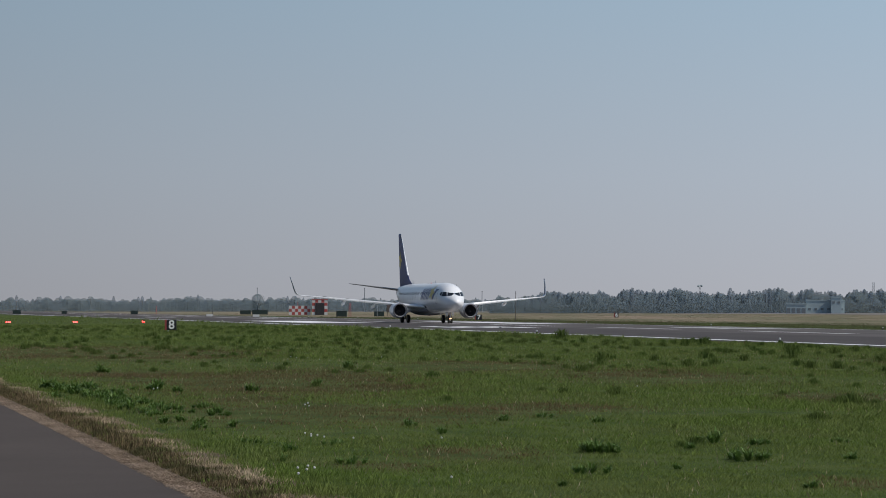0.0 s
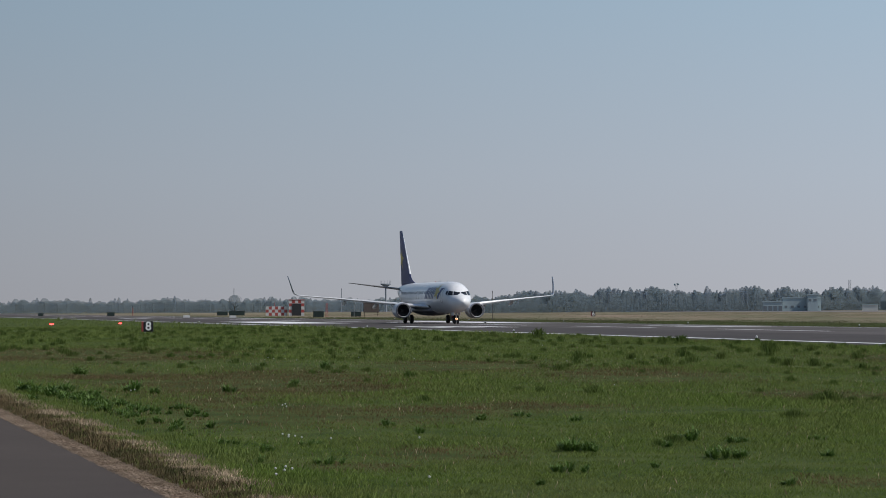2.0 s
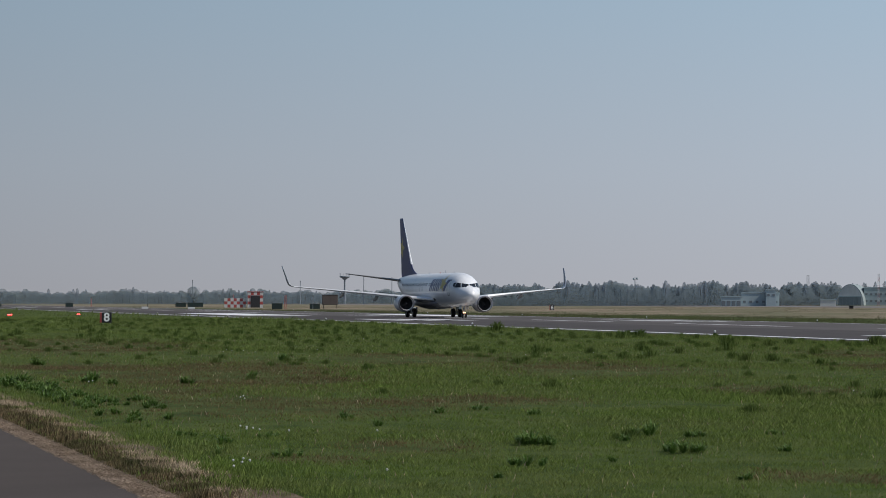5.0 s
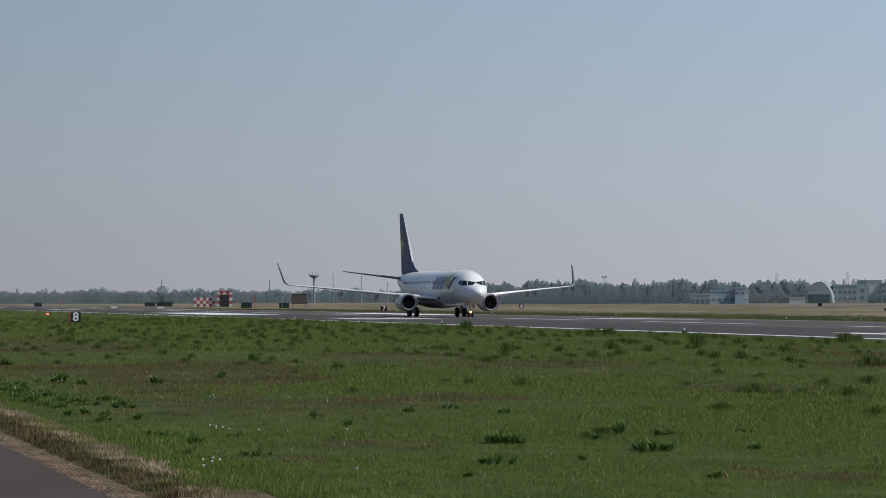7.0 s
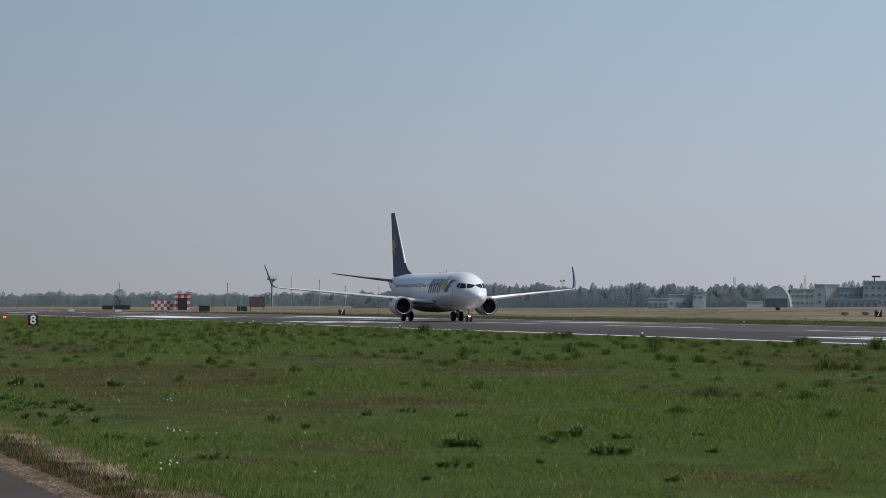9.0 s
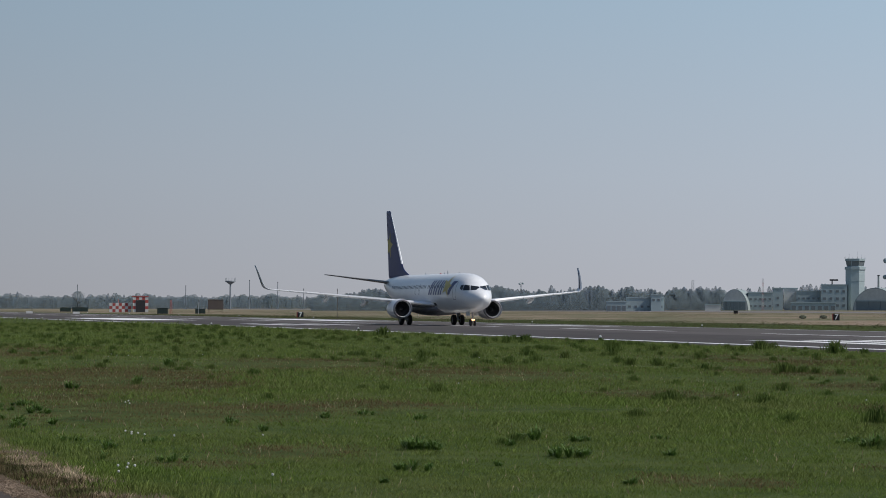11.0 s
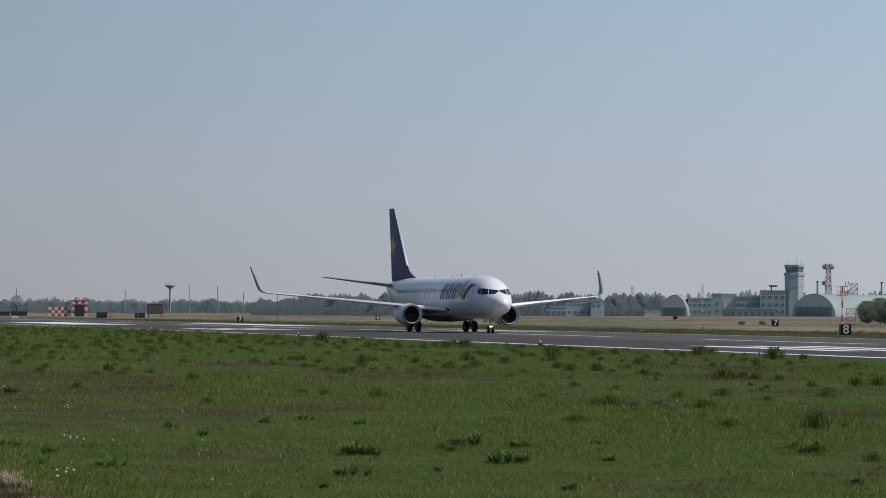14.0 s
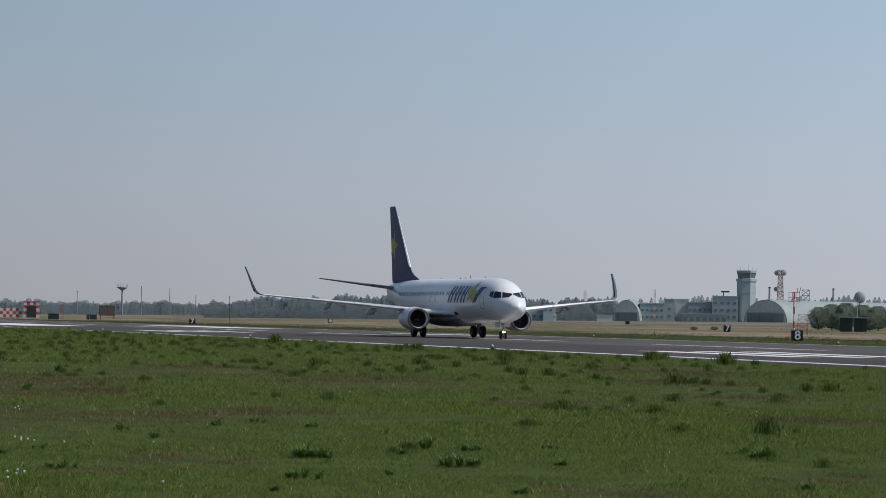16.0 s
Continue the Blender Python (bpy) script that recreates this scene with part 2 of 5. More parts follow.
def rod(bm, a, b, r0, r1=None, n=8):
    a, b = Vector(a), Vector(b)
    r1 = r0 if r1 is None else r1
    m = Matrix.Translation((a + b) / 2) @ (b - a).to_track_quat("Z", "Y").to_matrix().to_4x4()
    bmesh.ops.create_cone(bm, cap_ends=True, segments=n, radius1=r0, radius2=r1, depth=(b - a).length, matrix=m)
    return bm


def loft(bm, rings, cap=True):
    """Skins closed rings of equal length."""
    vs = [[bm.verts.new(p) for p in r] for r in rings]
    n = len(vs[0])
    for a, b in zip(vs, vs[1:]):
        for i in range(n):
            bm.faces.new((a[i], a[(i + 1) % n], b[(i + 1) % n], b[i]))
    if cap:
        bm.faces.new(vs[0][::-1])
        bm.faces.new(vs[-1])
    return bm


def tri_mesh(name, tris, material):
    """One object from an array of loose triangles (n, 3, 3)."""
    me = bpy.data.meshes.new(name)
    n = len(tris)
    me.vertices.add(n * 3)
    me.vertices.foreach_set("co", np.ascontiguousarray(tris, dtype=np.float32).ravel())
    me.loops.add(n * 3)
    me.loops.foreach_set("vertex_index", np.arange(n * 3, dtype=np.int32))
    me.polygons.add(n)
    me.polygons.foreach_set("loop_start", np.arange(0, n * 3, 3, dtype=np.int32))
    me.update(calc_edges=True)
    me.materials.append(M[material])
    return new(name, me)


# ---- ground, runway, road ----
def crown(q):
    return 0.10 * (1 - min(abs(q) / 28, 1) ** 2)


def grass_height(s, q):
    """Gentle swells of the infield."""
    w = min(max((q + 78.6) / 4, 0), 1) * min(max((-27.8 - q) / 5, 0), 1)
    return w * 0.10 * (noise.noise(Vector((s * 0.05, q * 0.09, 3.0))) + 0.5 * noise.noise(Vector((s * 0.16, q * 0.25, 9.0))))


def strip(name, qs, ss, height, material, label, category):
    bm = bmesh.new()
    grid = [[bm.verts.new(place(s, q, height(s, q))) for q in qs] for s in ss]
    for a, b in zip(grid, grid[1:]):
        for i in range(len(qs) - 1):
            bm.faces.new((a[i], a[i + 1], b[i + 1], b[i]))
    return tagged(obj(name, bm, material, smooth=True), label, category, kind="structure")


S_LINES = [-7000, -5000, -4000, -3000, -2500, -2000, -1600, -1300, -1050, -850, -700, -600, -520, -460, -420, -380] + list(range(-350, 30, 6)) + [60, 120, 300, 900, 3000]
GRASS_Q = [-78.9, -78.4, -77.6, -76] + [-75 + 2 * i for i in range(22)] + [-31.5, -30, -29, -28.0]


def ground_height(s, q):
    p = place(s, q)
    if -86.8 < q < -78.2:
        return -0.10
    if -28.0 < q < 28.0:
        return -0.12
    if q <= -28.0:
        return grass_height(s, q) if q > -79 else 0.0
    return rise(p.x, p.y)


GROUND_Q = [-7000, -3000, -1000, -300, -150, -100, -87.0, -86.7, -78.45] + GRASS_Q[1:] + [-27.9, 27.9, 28.1, 32, 40, 60, 90, 130, 180, 250, 340, 450, 600, 800, 1100, 1600, 2500, 4500, 7000]
strip("ground", GROUND_Q, S_LINES, ground_height, "soil", "wide flat airfield ground under short green grass", "ground")
strip("dry_field", [60, 64, 70, 90, 130, 180, 250, 340, 450, 600, 800, 1100, 1600], [s for s in S_LINES if s < 100],
      lambda s, q: ground_height(s, q) + 0.05, "dry", "pale dry grass field beyond the runway", "field")
strip("taxiway", [325, 340, 360, 380, 400], [s for s in S_LINES if s < 100], lambda s, q: ground_height(s, q) + 0.12, "taxi", "taxiway beyond the dry field, greyed by painted haze", "taxiway")
strip("runway", [-28.05, -24, -18, -12, -6, 0, 6, 12, 18, 24, 28.05], S_LINES[1:], lambda s, q: crown(q), "asphalt", "grey worn asphalt runway between grass fields", "runway")
for q0, q1 in ((-28.06, -25.6), (25.6, 28.06)):
    strip("runway_shoulder", [q0, q1], S_LINES[1:], lambda s, q: crown(q) + 0.006, "shoulder", "darker asphalt shoulder of the runway", "runway")
strip("runway_lane", [-25.62, -20, -14, -7.5], S_LINES[1:], lambda s, q: crown(q) + 0.004, "lane", "darker asphalt lane of the runway", "runway")
strip("road", [-87.0, -83, -79.35], S_LINES[6:], lambda s, q: 0.012, "road", "dark grey asphalt perimeter road", "road")
strip("verge", [-79.6, -79.42, -79.28, -79.1, -78.8, -78.4, -78.0], [-420 + 0.5 * i for i in range(820)],
      lambda s, q: -0.02 + 0.16 * min(max(q + 79.26, 0), 0.2) + 0.018 * min(max(q + 79.55, 0) * 4, 1) + 0.016 * noise.noise(Vector((s * 1.1, q * 1.6, 0))) + 0.010 * noise.noise(Vector((s * 4.0, q * 5, 4))),
      "verge", "strip of dry litter and earth along the road", "verge")


def marking(s0, s1, q0, q1, label):
    n = max(2, int((s1 - s0) / 20))
    ob = strip("runway_marking", [q0, (q0 + q1) / 2, q1], [s0 + (s1 - s0) * i / n for i in range(n + 1)], lambda s, q: crown(q) + 0.016, "paint", label, "marking")
    ob["group"] = "painted runway markings"


for side in (-1, 1):
    marking(-4000, 600, side * 24.9 - 0.45, side * 24.9 + 0.45, "long white painted runway edge line")
    for k, (s0, count) in enumerate(((-168, 3), (-318, 3), (-618, 2), (-768, 2))):
        for i in range(count):
            q = side * (9.6 + 3.3 * i)
            marking(s0, s0 + 22.5, min(q, q + side * 1.8), max(q, q + side * 1.8), "white painted touchdown zone bar")
    q = side * 9.0
    marking(-450, -388, min(q, q + side * 9), max(q, q + side * 9), "broad white painted aiming point block")
for k in range(20):
    marking(-30 - 50 * k - 30, -30 - 50 * k, -0.45, 0.45, "white painted centre line dash")


# ---- airliner ----
X0 = 19.6  # the main gear stands this far behind the nose


def fx(aft):
    return X0 - aft


FUSE = [  # aft of nose, belly, roof, half width
    (0.0, 2.70, 2.76, 0.04), (0.12, 2.44, 3.02, 0.34), (0.4, 2.18, 3.30, 0.64), (0.8, 1.96, 3.52, 0.90), (1.3, 1.76, 3.72, 1.14), (1.75, 1.64, 3.92, 1.30),
    (2.2, 1.55, 4.34, 1.44), (2.7, 1.47, 4.72, 1.57), (3.3, 1.41, 4.97, 1.68), (4.0, 1.37, 5.14, 1.77), (5.0, 1.34, 5.27, 1.84), (6.5, 1.32, 5.34, 1.88), (12, 1.32, 5.34, 1.88),
    (20, 1.32, 5.34, 1.88), (25.5, 1.32, 5.34, 1.88), (28, 1.50, 5.34, 1.84), (30, 1.80, 5.32, 1.72), (32, 2.22, 5.28, 1.50), (34, 2.72, 5.20, 1.22), (36, 3.25, 5.08, 0.90),
    (37.6, 3.72, 4.94, 0.60), (38.6, 4.05, 4.78, 0.36), (39.3, 4.25, 4.58, 0.14)]


def fuse_at(aft):
    for a, b in zip(FUSE, FUSE[1:]):
        if aft <= b[0]:
            k = (aft - a[0]) / (b[0] - a[0])
            return [u + (v - u) * k for u, v in zip(a[1:], b[1:])]
    return list(FUSE[-1][1:])


def skin(aft, z, side, out=0.012):
    """A point on the fuselage side at a height."""
    lo, hi, w = fuse_at(aft)
    c, r = (lo + hi) / 2, (hi - lo) / 2
    k = max(-0.999, min(0.999, (z - c) / r))
    return Vector((fx(aft), side * (w * math.sqrt(1 - k * k) + out), z + out * k))


def patch(bm, outline, side, nx=6, nz=6, out=0.012):
    """A thin patch on the skin; outline gives the four corners (aft, z): lower rear, lower front, upper front, upper rear."""
    a, b, c, d = outline
    g = []
    for j in range(nz + 1):
        v = j / nz
        row = []
        for i in range(nx + 1):
            u = i / nx
            aft = (a[0] * (1 - u) + b[0] * u) * (1 - v) + (d[0] * (1 - u) + c[0] * u) * v
            z = (a[1] * (1 - u) + b[1] * u) * (1 - v) + (d[1] * (1 - u) + c[1] * u) * v
            row.append(bm.verts.new(skin(aft, z, side, out)))
        g.append(row)
    for r0, r1 in zip(g, g[1:]):
        for i in range(nx):
            bm.faces.new((r0[i], r0[i + 1], r1[i + 1], r1[i]))
    return bm


def foil(chord, le, y, z, thick=0.11, up=Vector((0, 0, 1)), n=9):
    """A wing section: le is the distance of the leading edge aft of the nose."""
    pts = []
    us = [0.5 * (1 - math.cos(math.pi * i / n)) for i in range(n + 1)]
    th = lambda u: thick * chord * 5 * (0.2969 * math.sqrt(u) - 0.126 * u - 0.3516 * u * u + 0.2843 * u ** 3 - 0.1015 * u ** 4) * 0.5
    for u in us[::-1]:
        pts.append(Vector((fx(le + u * chord), y, z)) + up * th(u) * 1.15)
    for u in us[1:-1]:
        pts.append(Vector((fx(le + u * chord), y, z)) - up * th(u) * 0.85)
    return pts


def lathe(bm, prof, cx, cy, cz, n=28, squash=1.0):
    """Turns a profile of (aft, radius) about a fore-and-aft axis."""
    rings = []
    for aft, r in prof:
        ring = []
        for i in range(n):
            t = 2 * math.pi * i / n
            zz = r * math.sin(t)
            ring.append(Vector((fx(aft), cy + r * math.cos(t), cz + (zz * squash if zz < 0 else zz))))
        rings.append(ring)
    return loft(bm, rings, cap=False)


airliner = thing("airliner", Matrix.Translation(place(-399.91, 0, 0.10)) @ pose(0, 0, 0, 0, 0, HEADING),
                 "white twin-engined airliner with a navy tail taxiing on the runway", "airplane")

WHEELS = []


def build_airliner():
    A = airliner
    bm = bmesh.new()
    rings = []
    for a, b in zip(FUSE, FUSE[1:]):
        steps = max(1, int((b[0] - a[0]) / 2))
        for k in range(steps):
            aft = a[0] + (b[0] - a[0]) * k / steps
            lo, hi, w = fuse_at(aft)
            rings.append((aft, lo, hi, w))
    rings.append(FUSE[-1])
    loft(bm, [[Vector((fx(aft), w * math.cos(2 * math.pi * i / 40), (lo + hi) / 2 + (hi - lo) / 2 * math.sin(2 * math.pi * i / 40))) for i in range(40)] for aft, lo, hi, w in rings])
    part("fuselage", bm, "white", A, smooth=True)
    # wing box fairing under the belly
    bm = bmesh.new()
    prof = [(12.4, 0.05), (13.2, 0.55), (14.5, 0.9), (17, 1.0), (20, 1.0), (22.5, 0.75), (24.3, 0.1)]
    loft(bm, [[Vector((fx(a), 2.15 * k ** 0.5 * math.cos(2 * math.pi * i / 24), 1.72 + 0.72 * k * math.sin(2 * math.pi * i / 24))) for i in range(24)] for a, k in prof])
    part("belly_fairing", bm, "belly", A, "wing-to-body fairing, dark paint with belly shade in it", smooth=True)
    # wings
    for side in (1, -1):
        secs = [(1.2, 13.1, 8.0, 2.08, 0.15), (1.9, 13.5, 7.5, 2.14, 0.15), (3.6, 14.5, 6.3, 2.34, 0.145), (5.8, 15.75, 5.0, 2.57, 0.14), (9.5, 17.7, 3.75, 2.94, 0.14), (13.5, 19.8, 2.6, 3.32, 0.135), (16.9, 21.6, 1.65, 3.62, 0.11)]
        bm = bmesh.new()
        loft(bm, [foil(c, le, side * y, z, t) for y, le, c, z, t in secs])
        wing = part("wing", bm, "grey", A, "light grey swept wing", smooth=True)
        bm = bmesh.new()
        for (y0, l0, c0, z0, t0), (y1, l1, c1, z1, t1) in zip(secs[3:], secs[4:]):
            lead = lambda y, l, c, z, t: [Vector((fx(l - 0.04 + 0.16 * abs(k)), side * y, z + 0.040 * c * k)) for k in (-1, -0.6, 0, 0.6, 1)]
            ra, rb = lead(y0 + 0.05, l0, c0, z0, t0), lead(y1 - 0.05, l1, c1, z1, t1)
            va, vb = [bm.verts.new(p) for p in ra], [bm.verts.new(p) for p in rb]
            for i in range(4):
                bm.faces.new((va[i], va[i + 1], vb[i + 1], vb[i]))
        part("slat", bm, "silver", wing, "bare metal leading edge slats")
        bm = bmesh.new()
        wl = [(16.9, 21.6, 1.65, 3.62, 0.0), (17.22, 21.85, 1.5, 3.72, 25), (17.45, 22.15, 1.35, 3.95, 55), (17.58, 22.55, 1.18, 4.4, 78), (17.75, 23.5, 0.9, 5.3, 80), (17.9, 24.65, 0.6, 6.2, 80)]
        loft(bm, [foil(c, le, side * y, z, 0.075, Vector((0, -side * math.sin(radians(t)), math.cos(radians(t))))) for y, le, c, z, t in wl])
        tip = part("winglet", bm, "grey", A, "upswept pale winglet with a dark panel", smooth=True)
        bm = bmesh.new()
        loft(bm, [foil(c * 0.55, le + c * 0.34, side * y, z, 0.135, Vector((0, -side * math.sin(radians(t)), math.cos(radians(t))))) for y, le, c, z, t in wl[2:]])
        part("winglet_panel", bm, "winglet", tip, "dark painted winglet panel", smooth=True)
        for y, a0, ln in ((3.4, 18.6, 3.4), (7.2, 18.5, 3.3), (11.2, 19.4, 2.8)):
            bm = bmesh.new()
            zc = 2.14 + (y - 1.9) * 0.104 - 0.26
            loft(bm, [[Vector((fx(a0 + ln * u), side * y + 0.19 * k * math.cos(2 * math.pi * i / 10), zc - 0.42 * u + 0.30 * k * math.sin(2 * math.pi * i / 10))) for i in range(10)]
                      for u, k in ((0, 0.05), (0.15, 0.6), (0.45, 1), (0.8, 0.7), (1, 0.06))])
            part("flap_fairing", bm, "grey", wing, smooth=True)
        # engine
        cy, cz = side * 4.83, 1.66
        bm = bmesh.new()
        lathe(bm, [(13.55, 0.80), (13.2, 0.83), (13.02, 0.89), (13.08, 0.95), (13.3, 1.0), (13.9, 1.06), (14.7, 1.08), (15.6, 1.02), (16.6, 0.86), (16.62, 0.80), (15.0, 0.78)], 0, cy, cz, squash=0.93)
        nac = part("nacelle", bm, "white", A, "rounded white engine nacelle", smooth=True)
        bm = bmesh.new()
        lathe(bm, [(13.62, 0.802), (13.2, 0.832), (13.0, 0.885), (13.0, 0.91), (13.08, 0.962), (13.32, 1.012)], 0, cy, cz, squash=0.93)
        part("inlet_lip", bm, "lip", nac, "dull grey metal inlet lip", smooth=True)
        bm = bmesh.new()
        lathe(bm, [(13.56, 0.805), (14.1, 0.79), (14.12, 0.3), (14.12, 0.02)], 0, cy, cz, squash=0.95)
        part("inlet_duct", bm, "dark", nac, "dark inlet duct", smooth=True)
        bm = bmesh.new()
        for k in range(24):
            t = 2 * math.pi * k / 24
            r = lambda rad, da, ax: Vector((fx(ax), cy + rad * math.cos(t + da), cz + rad * math.sin(t + da)))
            bm.faces.new([bm.verts.new(p) for p in (r(0.2, 0.0, 14.02), r(0.76, 0.0, 14.08), r(0.76, 0.2, 13.98), r(0.2, 0.2, 13.92))])
        part("fan", bm, "dark", nac)
        bm = bmesh.new()
        lathe(bm, [(13.55, 0.01), (13.65, 0.1), (13.9, 0.2), (14.1, 0.24)], 0, cy, cz, 14)
        part("spinner", bm, "dark", nac, smooth=True)
        bm = bmesh.new()
        lathe(bm, [(16.2, 0.62), (17.0, 0.55), (17.5, 0.44), (17.5, 0.36), (17.0, 0.3), (18.1, 0.03)], 0, cy, cz, 18)
        part("exhaust_cone", bm, "dark", nac, smooth=True)
        bm = bmesh.new()
        loft(bm, [[Vector((fx(a), cy + w * sx, z)) for sx, a, z in ((-1, a0, z0), (1, a0, z0), (1, a1, z0), (-1, a1, z0))] for w, a0, a1, z0 in ((0.20, 14.0, 18.4, cz + 0.85), (0.22, 14.3, 18.9, 2.25), (0.16, 15.6, 18.8, 2.66))])
        part("pylon", bm, "white", A)
        # tailplane
        bm = bmesh.new()
        loft(bm, [foil(c, le, side * y, z, 0.15) for y, le, c, z in ((0.35, 33.4, 4.4, 4.50), (0.9, 33.7, 4.1, 4.56), (4.0, 35.7, 2.8, 4.98), (7.0, 37.55, 1.45, 5.38), (7.18, 37.9, 1.0, 5.40))])
        part("tailplane", bm, "tail_grey", A, "horizontal stabiliser, its shade painted as dark grey", smooth=True)
        # cockpit glazing, cabin windows, doors
        for quad in (((1.70, 3.58), (1.22, 3.62), (1.66, 3.93), (2.12, 4.06)), ((2.56, 3.56), (1.76, 3.57), (2.18, 4.06), (2.68, 4.12)), ((3.20, 3.74), (2.63, 3.56), (2.76, 4.12), (3.22, 4.08))):
            part("cockpit_window", patch(bmesh.new(), quad, side, 5, 5, 0.015), "glass", A, "dark cockpit glass", smooth=True)
        for k in range(46):
            aft = 6.9 + 0.508 * k
            if 13.4 < aft < 15.2 and side < 0 and k % 4 == 0:
                continue
            bmw = bmesh.new()
            patch(bmw, ((aft + 0.11, 3.80), (aft - 0.11, 3.80), (aft - 0.11, 4.13), (aft + 0.11, 4.13)), side, 2, 3, 0.012)
            w = part("cabin_window", bmw, "cabin_glass", A)
        for aft, z0, z1, wd in ((4.6, 2.62, 4.42, 0.86), (33.4, 2.9, 4.6, 0.76), (17.9, 3.2, 4.2, 0.5), (19.3, 3.2, 4.2, 0.5)):
            bmd = bmesh.new()
            for q in (((aft + wd / 2, z0), (aft + wd / 2 - 0.06, z0), (aft + wd / 2 - 0.06, z1), (aft + wd / 2, z1)), ((aft - wd / 2 + 0.06, z0), (aft - wd / 2, z0), (aft - wd / 2, z1), (aft - wd / 2 + 0.06, z1)),
                      ((aft + wd / 2, z1 - 0.04), (aft - wd / 2, z1 - 0.04), (aft - wd / 2, z1), (aft + wd / 2, z1)), ((aft + wd / 2, z0), (aft - wd / 2, z0), (aft - wd / 2, z0 + 0.04), (aft + wd / 2, z0 + 0.04))):
                patch(bmd, q, side, 2, 5, 0.01)
            part("door_outline", bmd, "cabin_glass", A, "thin grey door outline")
        part("air_inlet", patch(bmesh.new(), ((13.0, 2.02), (11.9, 2.08), (12.1, 2.32), (12.9, 2.36)), side, 4, 3, 0.016), "dark", A, "dark belly air inlet", smooth=True)
        # livery: plain slanted blocks and a star
        lean = 0.95
        for a0, wd in ((14.15, 0.48), (13.35, 0.42), (12.35, 0.46), (11.5, 0.40), (10.55, 0.46), (9.7, 0.40)):
            f = lambda u, z: (a0 - u * wd - (z - 3.15) * lean / 1.45, z)
            part("livery_block", patch(bmesh.new(), (f(0, 3.15), f(1, 3.15), f(1, 4.6), f(0, 4.6)), side, 4, 8, 0.014), "navy", A, "navy slanted livery block", smooth=True)
        f = lambda a, z: (a - (z - 3.15) * lean / 1.45, z)
        part("livery_block", patch(bmesh.new(), (f(6.9, 3.15), f(6.1, 3.15), f(5.3, 4.5), f(6.5, 4.5)), side, 4, 8, 0.014), "navy", A, "navy slanted livery block", smooth=True)
        bms = bmesh.new()
        cx, czz = 7.3, 4.0
        star = []
        for k in range(10):
            r = 1.32 if k % 2 == 0 else 0.56
            t = math.pi / 2 + k * math.pi / 5 - 0.28
            star.append((cx - r * math.cos(t) * 1.25, czz + r * math.sin(t) * 0.86))
        for k in range(10):
            (a1, z1), (a2, z2) = star[k], star[(k + 1) % 10]
            n = 6
            grid = [[bms.verts.new(skin(cx + (a1 - cx) * (u - v) / n + (a2 - cx) * v / n, czz + (z1 - czz) * (u - v) / n + (z2 - czz) * v / n, side, 0.024)) for v in range(u + 1)] for u in range(n + 1)]
            for u in range(n):
                for v in range(u + 1):
                    bms.faces.new((grid[u][v], grid[u + 1][v], grid[u + 1][v + 1]))
                    if v < u:
                        bms.faces.new((grid[u][v], grid[u + 1][v + 1], grid[u][v + 1]))
        part("livery_star", bms, "yellow", A, "yellow painted star")
        # main gear
        y0 = side * 2.86
        bm = bmesh.new()
        rod(bm, (0, y0, 0.56), (0.1, y0 * 0.98, 2.2), 0.11, 0.14)
        rod(bm, (0, y0 - 0.5, 0.56), (0, y0 + 0.5, 0.56), 0.07)
        rod(bm, (0.05, y0, 1.3), (0.1, y0 * 0.55, 1.75), 0.06)
        rod(bm, (-0.05, y0, 0.7), (-0.3, y0, 1.1), 0.04)
        box(bm, -0.45, 0.4, y0 + side * 0.16 - 0.02, y0 + side * 0.16 + 0.02, 1.0, 1.9)
        part("main_gear_leg", bm, "steel", A, "grey steel main gear leg")
        for dy in (-0.43, 0.43):
            WHEELS.append((wheel(A, 0.56, 0.40), (0, y0 + dy, 0.56), 0.56))
    # fin with dorsal fillet
    bm = bmesh.new()
    secs = [(5.05, 28.4, 9.3, 0.035), (5.4, 29.0, 8.9, 0.04), (5.75, 30.4, 7.55, 0.05), (6.15, 31.35, 6.65, 0.07), (6.6, 31.9, 6.15, 0.085), (9.5, 34.45, 4.05, 0.09), (12.3, 36.95, 2.05, 0.09), (12.55, 37.35, 1.6, 0.05)]
    rings = []
    for z, le, c, th in secs:
        ring = foil(c, le, 0, 0, th)
        rings.append([Vector((p.x, p.z, z)) for p in ring])
    loft(bm, rings)
    fin = part("fin", bm, "navy", A, "tall navy tail fin", smooth=True)
    bm = bmesh.new()
    loft(bm, [[Vector((fx(le - 0.02 + 0.08 * abs(k)), 0.03 * c * k * 0.6, z)) for k in (-1, -0.5, 0, 0.5, 1)] for z, le, c, th in secs[4:7]], cap=False)
    part("fin_leading_edge", bm, "silver", fin, "bare metal leading edge")
    for side in (1, -1):
        bms = bmesh.new()
        cx, czz = 37.35, 8.7

        def on_fin(aft, z):
            for (z0, l0, c0, t0), (z1, l1, c1, t1) in zip(secs, secs[1:]):
                if z <= z1:
                    k = (z - z0) / (z1 - z0)
                    break
            le, c, th = l0 + (l1 - l0) * k, c0 + (c1 - c0) * k, t0 + (t1 - t0) * k
            aft = min(max(aft, le), le + c)
            u = (aft - le) / c
            half = th * c * 2.5 * (0.2969 * math.sqrt(u) - 0.126 * u - 0.3516 * u * u + 0.2843 * u ** 3 - 0.1015 * u ** 4)
            return Vector((fx(aft), side * (half * (1.15 if side > 0 else 0.85) + 0.015), z))

        pts = []
        for k in range(10):
            r = 1.55 if k % 2 == 0 else 0.64
            t = math.pi / 2 + k * math.pi / 5 - 0.25
